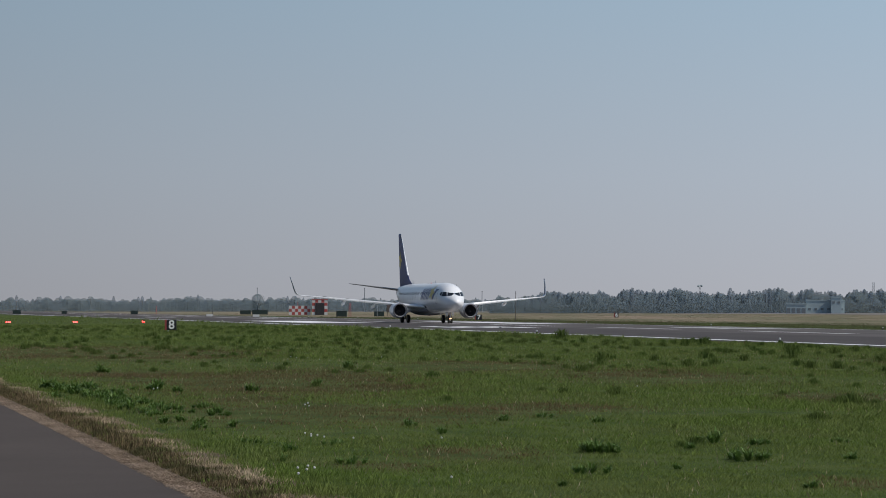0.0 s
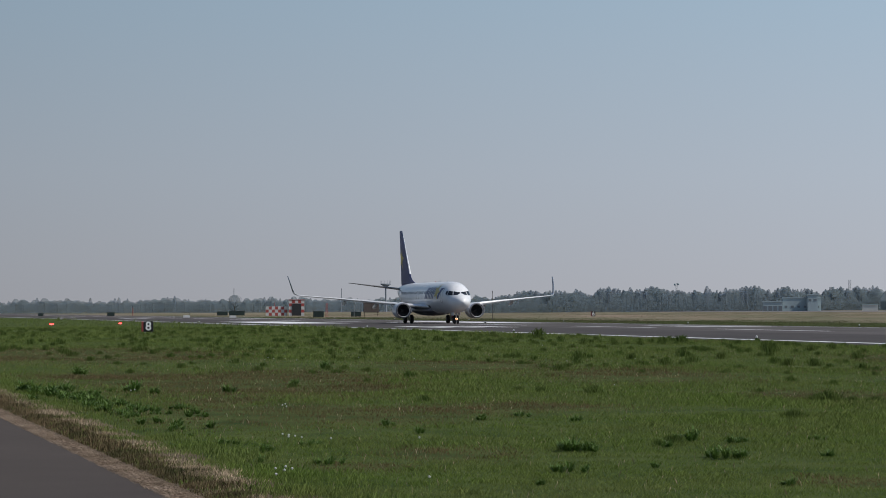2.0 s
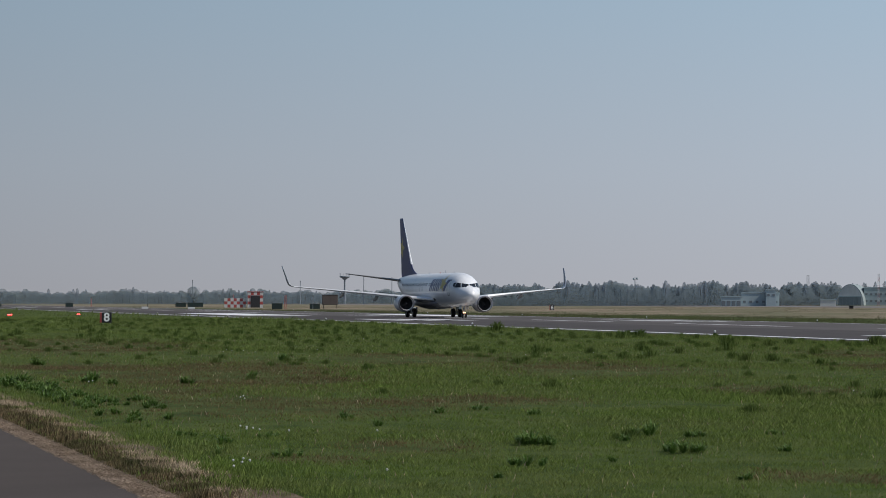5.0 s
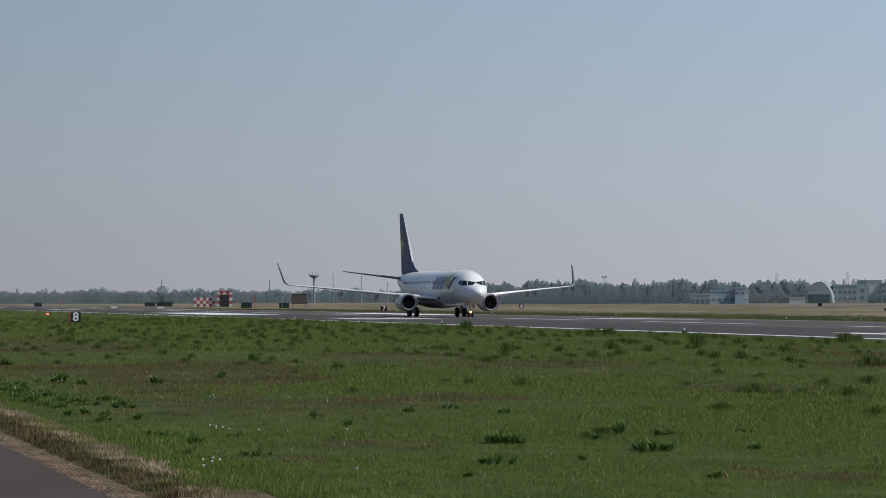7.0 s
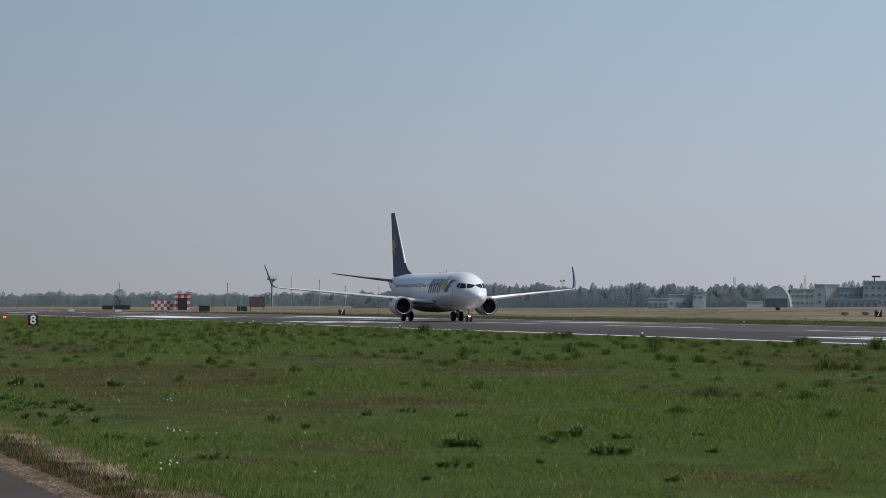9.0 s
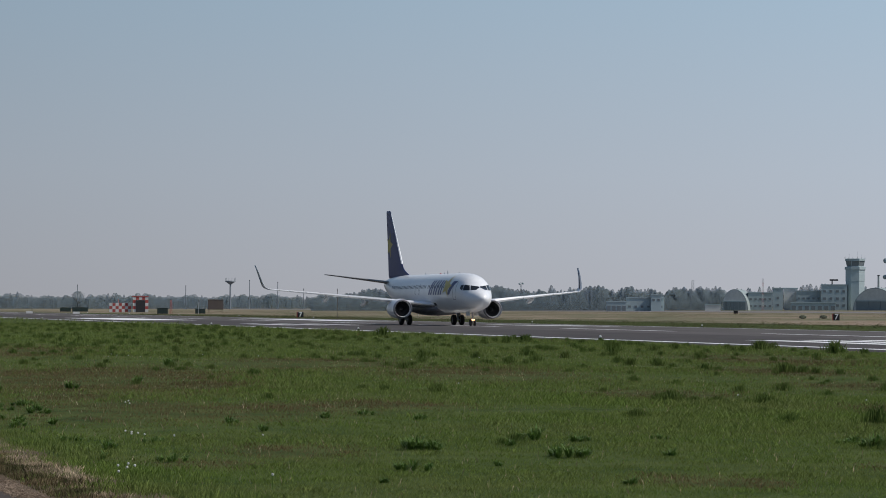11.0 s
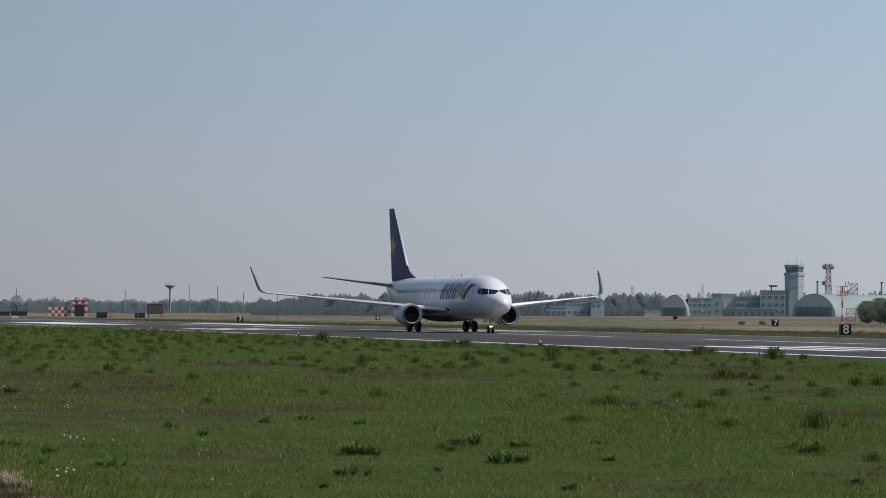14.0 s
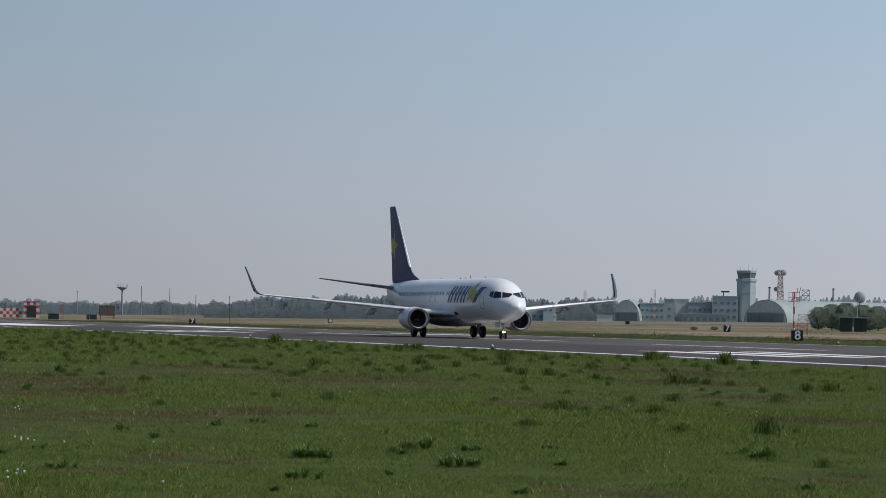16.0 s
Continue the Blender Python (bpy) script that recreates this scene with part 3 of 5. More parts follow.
            pts.append((cx - r * math.cos(t), czz + r * math.sin(t)))
        for k in range(10):
            (a1, z1), (a2, z2) = pts[k], pts[(k + 1) % 10]
            n = 4
            grid = [[bms.verts.new(on_fin(cx + (a1 - cx) * (u - v) / n + (a2 - cx) * v / n, czz + (z1 - czz) * (u - v) / n + (z2 - czz) * v / n)) for v in range(u + 1)] for u in range(n + 1)]
            for u in range(n):
                for v in range(u + 1):
                    bms.faces.new((grid[u][v], grid[u + 1][v], grid[u + 1][v + 1]))
                    if v < u:
                        bms.faces.new((grid[u][v], grid[u + 1][v + 1], grid[u][v + 1]))
        part("fin_star", bms, "yellow", fin, "yellow painted star")
    # nose gear, lights, aerials
    xg = fx(4.0)
    bm = bmesh.new()
    rod(bm, (xg, 0, 0.34), (xg + 0.1, 0, 1.7), 0.07, 0.09)
    rod(bm, (xg, -0.3, 0.34), (xg, 0.3, 0.34), 0.05)
    rod(bm, (xg - 0.02, 0, 0.75), (xg - 0.6, 0, 1.45), 0.04)
    part("nose_gear_leg", bm, "steel", A, "grey steel nose gear leg")
    for side in (1, -1):
        bm = box(bmesh.new(), xg - 0.9, xg + 0.5, side * 0.42 - 0.015, side * 0.42 + 0.015, 1.05, 1.5, 0.01)
        part("gear_door", bm, "white", A, "open white nose gear door")
        WHEELS.append((wheel(A, 0.34, 0.2), (xg, side * 0.2, 0.34), 0.34))
        bm = bmesh.new()
        lathe(bm, [(4.0 - 0.24, 0.01), (4.0 - 0.24, 0.06 if side < 0 else 0.03), (4.0 - 0.16, 0.065)], 0, side * 0.10, 0.62, 12)
        part("taxi_light", bm, "lamp", A, "lit warm taxi light")
        bm = bmesh.new()
        bmesh.ops.create_icosphere(bm, subdivisions=1, radius=0.09, matrix=Matrix.Translation((fx(21.62), side * 16.95, 3.64)))
        part("navigation_light", bm, "silver", A, "clear wing tip light")
    for aft, z in ((16.2, 5.34), (17.0, 1.02)):
        bm = bmesh.new()
        bmesh.ops.create_icosphere(bm, subdivisions=1, radius=0.11, matrix=Matrix.Translation((fx(aft), 0, z)))
        part("beacon", bm, "red", A, "small red beacon lens")
    for aft, hh in ((9.0, 0.16), (13.3, 0.34), (14.6, 0.14), (22.0, 0.18)):
        bm = bmesh.new()
        loft(bm, [[Vector((fx(aft + dx * k + 0.2 * (1 - k)), dy * k, 5.33 + z)) for dx, dy in ((-0.2, 0), (0, 0.03), (0.25, 0), (0, -0.03))] for z, k in ((-0.03, 1.0), (hh, 0.4))])
        part("aerial", bm, "white", A, "small blade aerial")
    for aft, hh in ((10.0, 0.3), (25.0, 0.35)):
        bm = bmesh.new()
        loft(bm, [[Vector((fx(aft + dx * k), dy * k, 1.34 - z)) for dx, dy in ((-0.2, 0), (0, 0.03), (0.25, 0), (0, -0.03))] for z, k in ((-0.03, 1.0), (hh, 0.4))])
        part("aerial", bm, "white", A, "small blade aerial")


def wheel(parent, r, w):
    e = new("wheel")
    e.parent = parent
    bm = bmesh.new()
    prof = [(-0.5, 0.62), (-0.5, 0.85), (-0.38, 0.96), (-0.15, 1.0), (0.15, 1.0), (0.38, 0.96), (0.5, 0.85), (0.5, 0.62)]
    loft(bm, [[Vector((r * k * math.cos(2 * math.pi * i / 24), w * y, r * k * math.sin(2 * math.pi * i / 24))) for i in range(24)] for y, k in prof], cap=False)
    part("tyre", bm, "tyre", e, "black rubber tyre", smooth=True)
    bm = bmesh.new()
    loft(bm, [[Vector((r * k * math.cos(2 * math.pi * i / 16), w * y, r * k * math.sin(2 * math.pi * i / 16))) for i in range(16)] for y, k in ((-0.42, 0.2), (-0.44, 0.4), (-0.36, 0.63), (0.36, 0.63), (0.44, 0.4), (0.42, 0.2))])
    for k in range(6):
        t = 2 * math.pi * k / 6
        rod(bm, (0.33 * r * math.cos(t), -0.46 * w, 0.33 * r * math.sin(t)), (0.33 * r * math.cos(t), 0.46 * w, 0.33 * r * math.sin(t)), 0.06 * r, n=5)
    part("rim", bm, "rim", e, "grey metal rim")
    return e


build_airliner()


# ---- woodland and far buildings ----
def rise_at(right, dist):
    x, y = spot(right, dist)
    return rise(x, y)


def at(right, dist, turn=0.0, sink=0.0):
    """Pose on the ground at a bearing and distance, its +Y away from the camera."""
    x, y = spot(right, dist)
    return pose(x, y, rise(x, y) - sink, 0, 0, -right + turn)


rng = np.random.default_rng(7)


def profile(kind, h, w, u, t):
    """Radius and height of a crown's outside at a share u of its height and an angle t."""
    if kind == "pine":
        return w * (1.02 - u) ** 0.45 * (0.82 + 0.18 * np.sin(u * 25)) * (0.9 + 0.1 * np.sin(3 * t)), h * (0.16 + 0.86 * u)
    return w * np.sqrt(np.clip(1 - (1.9 * u - 0.95) ** 2, 0.02, 1)) * (0.82 + 0.14 * np.sin(3 * t + 9 * u) + 0.10 * np.sin(5 * t - 14 * u)), h * (0.08 + 0.9 * u)


def crown_tris(kind, h, w, count, size, solid=False):
    """A crown of small leaf clumps, with a lumpy leafy mass inside when solid."""
    us, ts = np.linspace(0, 1, 6), np.linspace(0, 2 * np.pi, 9) + rng.uniform(0, 6)
    r, z = profile(kind, h, w, us[:, None], ts[None, :])
    r, z = r * 0.84, z + 0 * r
    g = np.stack([r * np.cos(ts), r * np.sin(ts), z], 2)
    a, b, c, d = (v.reshape(-1, 3) for v in (g[:-1, :-1], g[:-1, 1:], g[1:, 1:], g[1:, :-1]))
    mass = np.concatenate([np.stack([a, b, c], 1), np.stack([a, c, d], 1)])
    u, t = rng.uniform(0, 1, count), rng.uniform(0, 2 * np.pi, count)
    r, z = profile(kind, h, w, u, t)
    r = r * np.sqrt(rng.uniform(0.35 if not solid else 0.65, 1.2, count))
    p = np.stack([r * np.cos(t), r * np.sin(t), z], 1)
    out = np.stack([np.cos(t), np.sin(t), (u - 0.42) * 1.6], 1) + rng.normal(0, 0.25, (count, 3))
    out /= np.linalg.norm(out, axis=1)[:, None]
    e1 = np.cross(out, rng.normal(size=(count, 3)))
    e1 /= np.linalg.norm(e1, axis=1)[:, None]
    e2 = np.cross(out, e1)
    k = (size * rng.uniform(0.6, 1.5, count))[:, None]
    return np.concatenate([mass[:len(mass) if solid else 0], np.stack([p + k * e1, p + k * (0.9 * e2 - 0.5 * e1), p - k * (0.9 * e2 + 0.5 * e1)], 1)])


def wood(name, right0, right1, dist0, dist1, count, tall, pines, label, tris=240, ramp=-99):
    leaves = {"pine": [], "leafy": []}
    bm = bmesh.new()
    for k in range(count):
        right = right0 + (right1 - right0) * (k + rng.uniform(0, 1)) / count
        dist = rng.uniform(dist0, dist1)
        x, y = spot(right, dist)
        z = rise(x, y)
        swell = 0.92 + 0.11 * math.sin(right * 5.1 + 1) * math.sin(right * 2.3) + 0.05 * math.sin(right * 13)
        h = tall * swell * rng.uniform(0.92, 1.02) * min(1, 0.55 + 0.3 * max(0, right - ramp))
        kind = "pine" if rng.uniform() < pines else "leafy"
        if kind == "leafy":
            h *= rng.uniform(0.70, 0.98)
        w = h * (rng.uniform(0.20, 0.30) if kind == "pine" else rng.uniform(0.34, 0.50))
        leaves[kind].append(crown_tris(kind, h, w, tris, tall * 0.022, True) + np.array([x, y, z]))
        rod(bm, (x, y, z - 0.2), (x, y, z + h * 0.7), 0.03 * h, 0.01 * h, 5)
    # undergrowth at the foot of the wood
    n = count * 260
    rights, dists = rng.uniform(right0, right1, n), rng.uniform(dist0 * 0.985, dist0 * 1.01, n)
    ux, uy = dists * np.sin(np.radians(rights)), dists * np.cos(np.radians(rights))
    uz = np.array([rise(a, b) for a, b in zip(ux, uy)]) + rng.uniform(0, 1, n) ** 1.3 * tall * (0.50 + 0.2 * np.sin(rights * 19) * np.sin(rights * 7.3))
    leaves["leafy"].append(np.stack([ux, uy, uz], 1)[:, None, :] + rng.normal(size=(n, 3, 3)) * tall * 0.022)
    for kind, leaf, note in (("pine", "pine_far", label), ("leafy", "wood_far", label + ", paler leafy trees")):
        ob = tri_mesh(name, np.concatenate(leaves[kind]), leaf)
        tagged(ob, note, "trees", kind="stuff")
    part("tree_trunk", bm, "trunk", ob)["kind"] = "stuff"


# the haze on these woods lies in their leaf colours
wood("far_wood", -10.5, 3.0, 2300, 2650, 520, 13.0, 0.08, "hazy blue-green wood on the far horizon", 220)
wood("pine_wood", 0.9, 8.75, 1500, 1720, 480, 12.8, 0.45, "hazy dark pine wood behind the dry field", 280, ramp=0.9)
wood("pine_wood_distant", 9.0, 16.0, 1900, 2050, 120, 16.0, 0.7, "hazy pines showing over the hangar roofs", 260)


def tree(right, dist, h, w, label, leaf="wood_far", count=1600):
    t = thing("tree", at(right, dist), label, "tree")
    bm = bmesh.new()
    rod(bm, (0, 0, -0.2), (0, 0, h * 0.35), h * 0.035, h * 0.025, 8)
    for k in range(6):
        a = k * 1.05
        rod(bm, (0, 0, h * 0.3), (w * 0.6 * math.cos(a), w * 0.6 * math.sin(a), h * (0.5 + 0.06 * k)), h * 0.018, h * 0.006, 6)
    part("trunk", bm, "trunk", t)
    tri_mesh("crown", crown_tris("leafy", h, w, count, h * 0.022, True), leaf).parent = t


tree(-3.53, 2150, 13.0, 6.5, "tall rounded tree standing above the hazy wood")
for right, dist, h, w in ((12.60, 620, 4.9, 2.8), (12.85, 640, 5.6, 3.4), (13.12, 635, 5.9, 3.3), (13.42, 650, 5.6, 3.5), (13.72, 640, 5.3, 3.3), (14.02, 645, 5.0, 3.3), (13.0, 600, 3.6, 3.0), (13.55, 600, 3.8, 3.0), (10.25, 560, 0.75, 1.0), (10.64, 565, 0.75, 1.0)):
    tree(right, dist, h, w, "rounded green bush tree beside the equipment shelters", "bush", 2600)


def slab(name, right, dist, width, depth, height, material, label, cat="building", windows=(), turn=0.0, base=0.0):
    """A flat-roofed building with parapet and rows of windows facing the field."""
    b = thing(name, at(right, dist, turn), label, cat)
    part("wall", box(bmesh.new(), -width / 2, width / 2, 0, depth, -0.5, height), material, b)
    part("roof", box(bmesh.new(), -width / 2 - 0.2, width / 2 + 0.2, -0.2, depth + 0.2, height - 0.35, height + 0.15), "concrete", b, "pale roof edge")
    for z, n, w, h in windows:
        for k in range(n):
            x = -width / 2 + width * (k + 0.5) / n
            win = part("window", box(bmesh.new(), x - w / 2, x + w / 2, -0.06, 0.1, z, z + h), "concrete", b)
            part("pane", box(bmesh.new(), x - w / 2 + 0.12, x + w / 2 - 0.12, -0.10, 0.05, z + 0.12, z + h - 0.12), "far_glass", win)
    return b


D = 1500
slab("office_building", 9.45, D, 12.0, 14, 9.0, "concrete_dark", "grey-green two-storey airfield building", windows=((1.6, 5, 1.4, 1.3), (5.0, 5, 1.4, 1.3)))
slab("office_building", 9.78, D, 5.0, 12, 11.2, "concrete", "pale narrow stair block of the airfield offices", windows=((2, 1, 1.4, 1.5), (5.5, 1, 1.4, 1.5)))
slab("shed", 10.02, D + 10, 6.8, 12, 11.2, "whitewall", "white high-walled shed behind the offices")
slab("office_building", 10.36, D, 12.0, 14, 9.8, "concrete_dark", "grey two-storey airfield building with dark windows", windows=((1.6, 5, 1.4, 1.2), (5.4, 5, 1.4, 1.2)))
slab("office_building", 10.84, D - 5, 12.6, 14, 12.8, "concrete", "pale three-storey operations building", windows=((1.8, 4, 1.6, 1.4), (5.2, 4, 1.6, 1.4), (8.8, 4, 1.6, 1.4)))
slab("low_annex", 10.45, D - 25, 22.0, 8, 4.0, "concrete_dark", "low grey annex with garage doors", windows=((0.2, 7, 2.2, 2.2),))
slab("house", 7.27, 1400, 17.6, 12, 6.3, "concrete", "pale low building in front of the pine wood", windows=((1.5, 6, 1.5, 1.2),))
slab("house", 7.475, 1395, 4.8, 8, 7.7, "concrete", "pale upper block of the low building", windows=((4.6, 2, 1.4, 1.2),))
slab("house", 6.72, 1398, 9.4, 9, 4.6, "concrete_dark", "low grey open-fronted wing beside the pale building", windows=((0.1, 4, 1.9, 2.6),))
slab("shed", 8.55, 1390, 7.2, 7, 3.0, "whitewall", "small shed with a pale roof")


def control_tower():
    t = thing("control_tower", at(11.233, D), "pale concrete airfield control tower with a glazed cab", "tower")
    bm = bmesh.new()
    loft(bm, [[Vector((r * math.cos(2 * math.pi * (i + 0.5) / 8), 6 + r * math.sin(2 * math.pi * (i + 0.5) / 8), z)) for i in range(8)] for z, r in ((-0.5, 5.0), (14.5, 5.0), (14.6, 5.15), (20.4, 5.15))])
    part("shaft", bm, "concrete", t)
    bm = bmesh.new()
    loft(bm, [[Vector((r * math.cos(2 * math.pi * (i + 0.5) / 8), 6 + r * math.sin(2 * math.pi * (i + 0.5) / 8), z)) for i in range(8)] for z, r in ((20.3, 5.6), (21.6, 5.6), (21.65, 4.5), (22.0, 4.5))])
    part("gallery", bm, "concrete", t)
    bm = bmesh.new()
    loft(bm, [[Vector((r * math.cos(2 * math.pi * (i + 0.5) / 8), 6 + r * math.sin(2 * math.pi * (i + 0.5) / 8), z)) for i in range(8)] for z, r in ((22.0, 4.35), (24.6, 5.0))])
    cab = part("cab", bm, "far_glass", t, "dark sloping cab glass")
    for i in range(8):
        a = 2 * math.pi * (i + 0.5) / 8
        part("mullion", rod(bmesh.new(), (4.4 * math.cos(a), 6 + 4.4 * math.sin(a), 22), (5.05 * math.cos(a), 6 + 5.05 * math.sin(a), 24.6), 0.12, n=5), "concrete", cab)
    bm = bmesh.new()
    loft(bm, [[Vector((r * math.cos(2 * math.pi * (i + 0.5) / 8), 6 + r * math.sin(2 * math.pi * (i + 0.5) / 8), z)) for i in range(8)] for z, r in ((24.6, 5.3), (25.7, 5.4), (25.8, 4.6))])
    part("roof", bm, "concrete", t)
    for k in range(14):
        a = 2 * math.pi * k / 14
        part("railing_post", rod(bmesh.new(), (5.2 * math.cos(a), 6 + 5.2 * math.sin(a), 25.6), (5.2 * math.cos(a), 6 + 5.2 * math.sin(a), 26.7), 0.05, n=4), "steel", t)
    for x, h in ((-3, 2.5), (1, 3.5), (3, 2)):
        part("roof_aerial", rod(bmesh.new(), (x, 6, 25.6), (x, 6, 25.8 + h), 0.06, n=5), "steel", t)


control_tower()


def hangar(right, dist, width, height, length, turn, label):
    h = thing("hangar", at(right, dist, turn), label, "hangar")
    arc = lambda r, y, n=20: [Vector((width / 2 * r * math.cos(math.pi * i / n), y, max(0, height * r * math.sin(math.pi * i / n)))) for i in range(n + 1)]
    bm = bmesh.new()
    loft(bm, [arc(1.0, 0) + [Vector((-width / 2, 0, -0.5)), Vector((width / 2, 0, -0.5))], arc(1.0, length) + [Vector((-width / 2, length, -0.5)), Vector((width / 2, length, -0.5))]])
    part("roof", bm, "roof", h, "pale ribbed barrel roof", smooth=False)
    bm = bmesh.new()
    pts = arc(0.97, -0.08)
    bm.faces.new([bm.verts.new(p) for p in pts])
    # white wall paint stands in for haze lightening the shaded gable
    part("gable", bm, "whitewall", h, "arched gable wall, paled with haze in its paint")
    n = 6
    for k in range(n):
        x0 = -width * 0.42 + width * 0.84 * k / n
        part("door", box(bmesh.new(), x0 + 0.05, x0 + width * 0.84 / n - 0.05, -0.35 - 0.12 * (k % 2), -0.12, 0, height * 0.40), "hangar_door", h, "grey sliding hangar door")
    part("door_rail", box(bmesh.new(), -width * 0.44, width * 0.44, -0.5, -0.1, height * 0.40, height * 0.40 + 0.5), "concrete", h)


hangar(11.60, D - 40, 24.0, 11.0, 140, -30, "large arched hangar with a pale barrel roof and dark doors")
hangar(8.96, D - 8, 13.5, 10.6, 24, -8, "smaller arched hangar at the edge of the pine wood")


def lattice(name, right, dist, height, w0, w1, mats, label, base=0.0, bays=8, dishes=(), thick=1.0):
    t = thing(name, at(right, dist), label, "mast")
    for k in range(bays):
        z0, z1 = base + (height - base) * k / bays, base + (height - base) * (k + 1) / bays
        a0, a1 = (w0 + (w1 - w0) * k / bays) / 2, (w0 + (w1 - w0) * (k + 1) / bays) / 2
        r = (0.03 + 0.045 * w0) * thick
        bm = bmesh.new()
        cs = ((-1, -1), (1, -1), (1, 1), (-1, 1))
        for i in range(4):
            (x, y), (u, v) = cs[i], cs[(i + 1) % 4]
            rod(bm, (x * a0, y * a0, z0), (x * a1, y * a1, z1), r, n=4)
            rod(bm, (x * a0, y * a0, z0), (u * a1, v * a1, z1), r * 0.7, n=4)
            rod(bm, (x * a1, y * a1, z1), (u * a1, v * a1, z1), r * 0.7, n=4)
        part("mast_section", bm, mats[k % len(mats)], t)
    for x, z, rad in dishes:
        bm = bmesh.new()
        loft(bm, [[Vector((x + rad * k * math.cos(2 * math.pi * i / 16), -0.6 - y, z + rad * k * math.sin(2 * math.pi * i / 16))) for i in range(16)] for y, k in ((0.0, 0.15), (0.15, 0.6), (0.45, 1.0), (0.5, 1.0), (0.5, 0.02))])
        part("dish", bm, "concrete_dark", t, "round grey antenna dish", smooth=True)
    return t


lattice("radio_mast", 11.874, D + 60, 27.0, 4.0, 2.0, ("faded_red", "whitewall"), "red and white lattice mast with microwave dishes", bays=12, thick=1.5, dishes=((-1.8, 25.4, 1.4), (1.6, 25.6, 1.6), (-2.2, 17, 1.2)))
lattice("radio_mast", 9.498, D - 30, 15.5, 1.1, 0.8, ("faded_red", "whitewall"), "slim red and white lattice mast before the offices", bays=8)
lattice("antenna_frame", 12.353, D + 30, 16.5, 4.2, 3.6, ("steel",), "grey steel antenna frame above the hangar roof", bays=6)
lattice("radio_mast", 4.90, 1600, 14.8, 0.8, 0.8, ("steel",), "thin grey mast above the pine wood", bays=8, dishes=((-0.8, 14.2, 0.6), (0.9, 14.4, 0.6)))
lattice("radio_mast", 8.17, 1600, 15.8, 1.5, 1.2, ("steel",), "grey lattice mast above the pine wood", bays=8)


def pole(right, dist, h, r, material, label, name="chimney"):
    t = thing(name, at(right, dist), label, name.replace("_", " "))
    part("shaft", rod(bmesh.new(), (0, 0, -0.3), (0, 0, h), r, r * 0.75, 10), material, t)
    part("cap", rod(bmesh.new(), (0, 0, h - 0.3), (0, 0, h + 0.15), r * 1.05, r * 0.95, 10), "dark", t)


for right, h in ((11.671, 18.0), (12.874, 17.5)):
    pole(right, D + 70, h, 0.7, "concrete_dark", "tall grey chimney behind the hangars")
for right, h in ((-1.492, 17.5), (-0.281, 21.5), (0.256, 20.0), (-3.539, 18.0), (0.751, 15.0)):
    pole(right, 2250, h, 0.34, "pylon", "thin grey pylon rising above the far wood", "pylon")
pole(1.393, 560, 5.4, 0.06, "board", "thin grey pole in the dry field", "post")
pole(-5.457, 1000, 3.4, 0.14, "red", "red marker pole by the runway end", "post")


def mushroom():
    t = thing("water_tower", at(-0.646, 2250), "mushroom-shaped steel tower above the far wood", "tower")
    part("column", rod(bmesh.new(), (0, 0, -0.3), (0, 0, 18.9), 0.7, 0.6, 12), "pylon", t)
    bm = bmesh.new()
    loft(bm, [[Vector((r * math.cos(2 * math.pi * i / 20), r * math.sin(2 * math.pi * i / 20), z)) for i in range(20)] for z, r in ((18.4, 0.9), (19.6, 2.4), (20.4, 3.9), (21.0, 3.9), (21.2, 3.2))])
    part("bowl", bm, "pylon", t)
    bm = bmesh.new()
    for k in range(10):
        a = 2 * math.pi * k / 10
        rod(bm, (3.7 * math.cos(a), 3.7 * math.sin(a), 20.9), (3.7 * math.cos(a), 3.7 * math.sin(a), 23.4), 0.12, n=4)
    part("railing", bm, "pylon", t)


mushroom()


def radar_ball():
    t = thing("radar_antenna", at(13.372, 1100), "round grey radar antenna on a slim mast", "radar")
    part("mast", rod(bmesh.new(), (0, 0, -0.3), (0, 0, 8.6), 0.28, 0.2, 8), "steel", t)
    bm = bmesh.new()
    bmesh.ops.create_uvsphere(bm, u_segments=18, v_segments=12, radius=2.1, matrix=Matrix.Translation((0, 0, 10.2)) @ Matrix.Diagonal((1, 0.55, 1.05, 1)))
    part("reflector", bm, "concrete_dark", t, "meshed round reflector")


radar_ball()

# roof antenna of the operations building
ra = thing("roof_radar", at(10.80, D - 2) @ Matrix.Translation((0, 4, 12.9)), "small bar radar on a roof stand", "radar")
part("stand", rod(bmesh.new(), (0, 0, -0.05), (0, 0, 1.8), 0.35, 0.25, 8), "dark", ra)
part("bar", box(bmesh.new(), -1.2, 3.0, -0.2, 0.2, 1.8, 2.6, 0.05), "dark", ra)

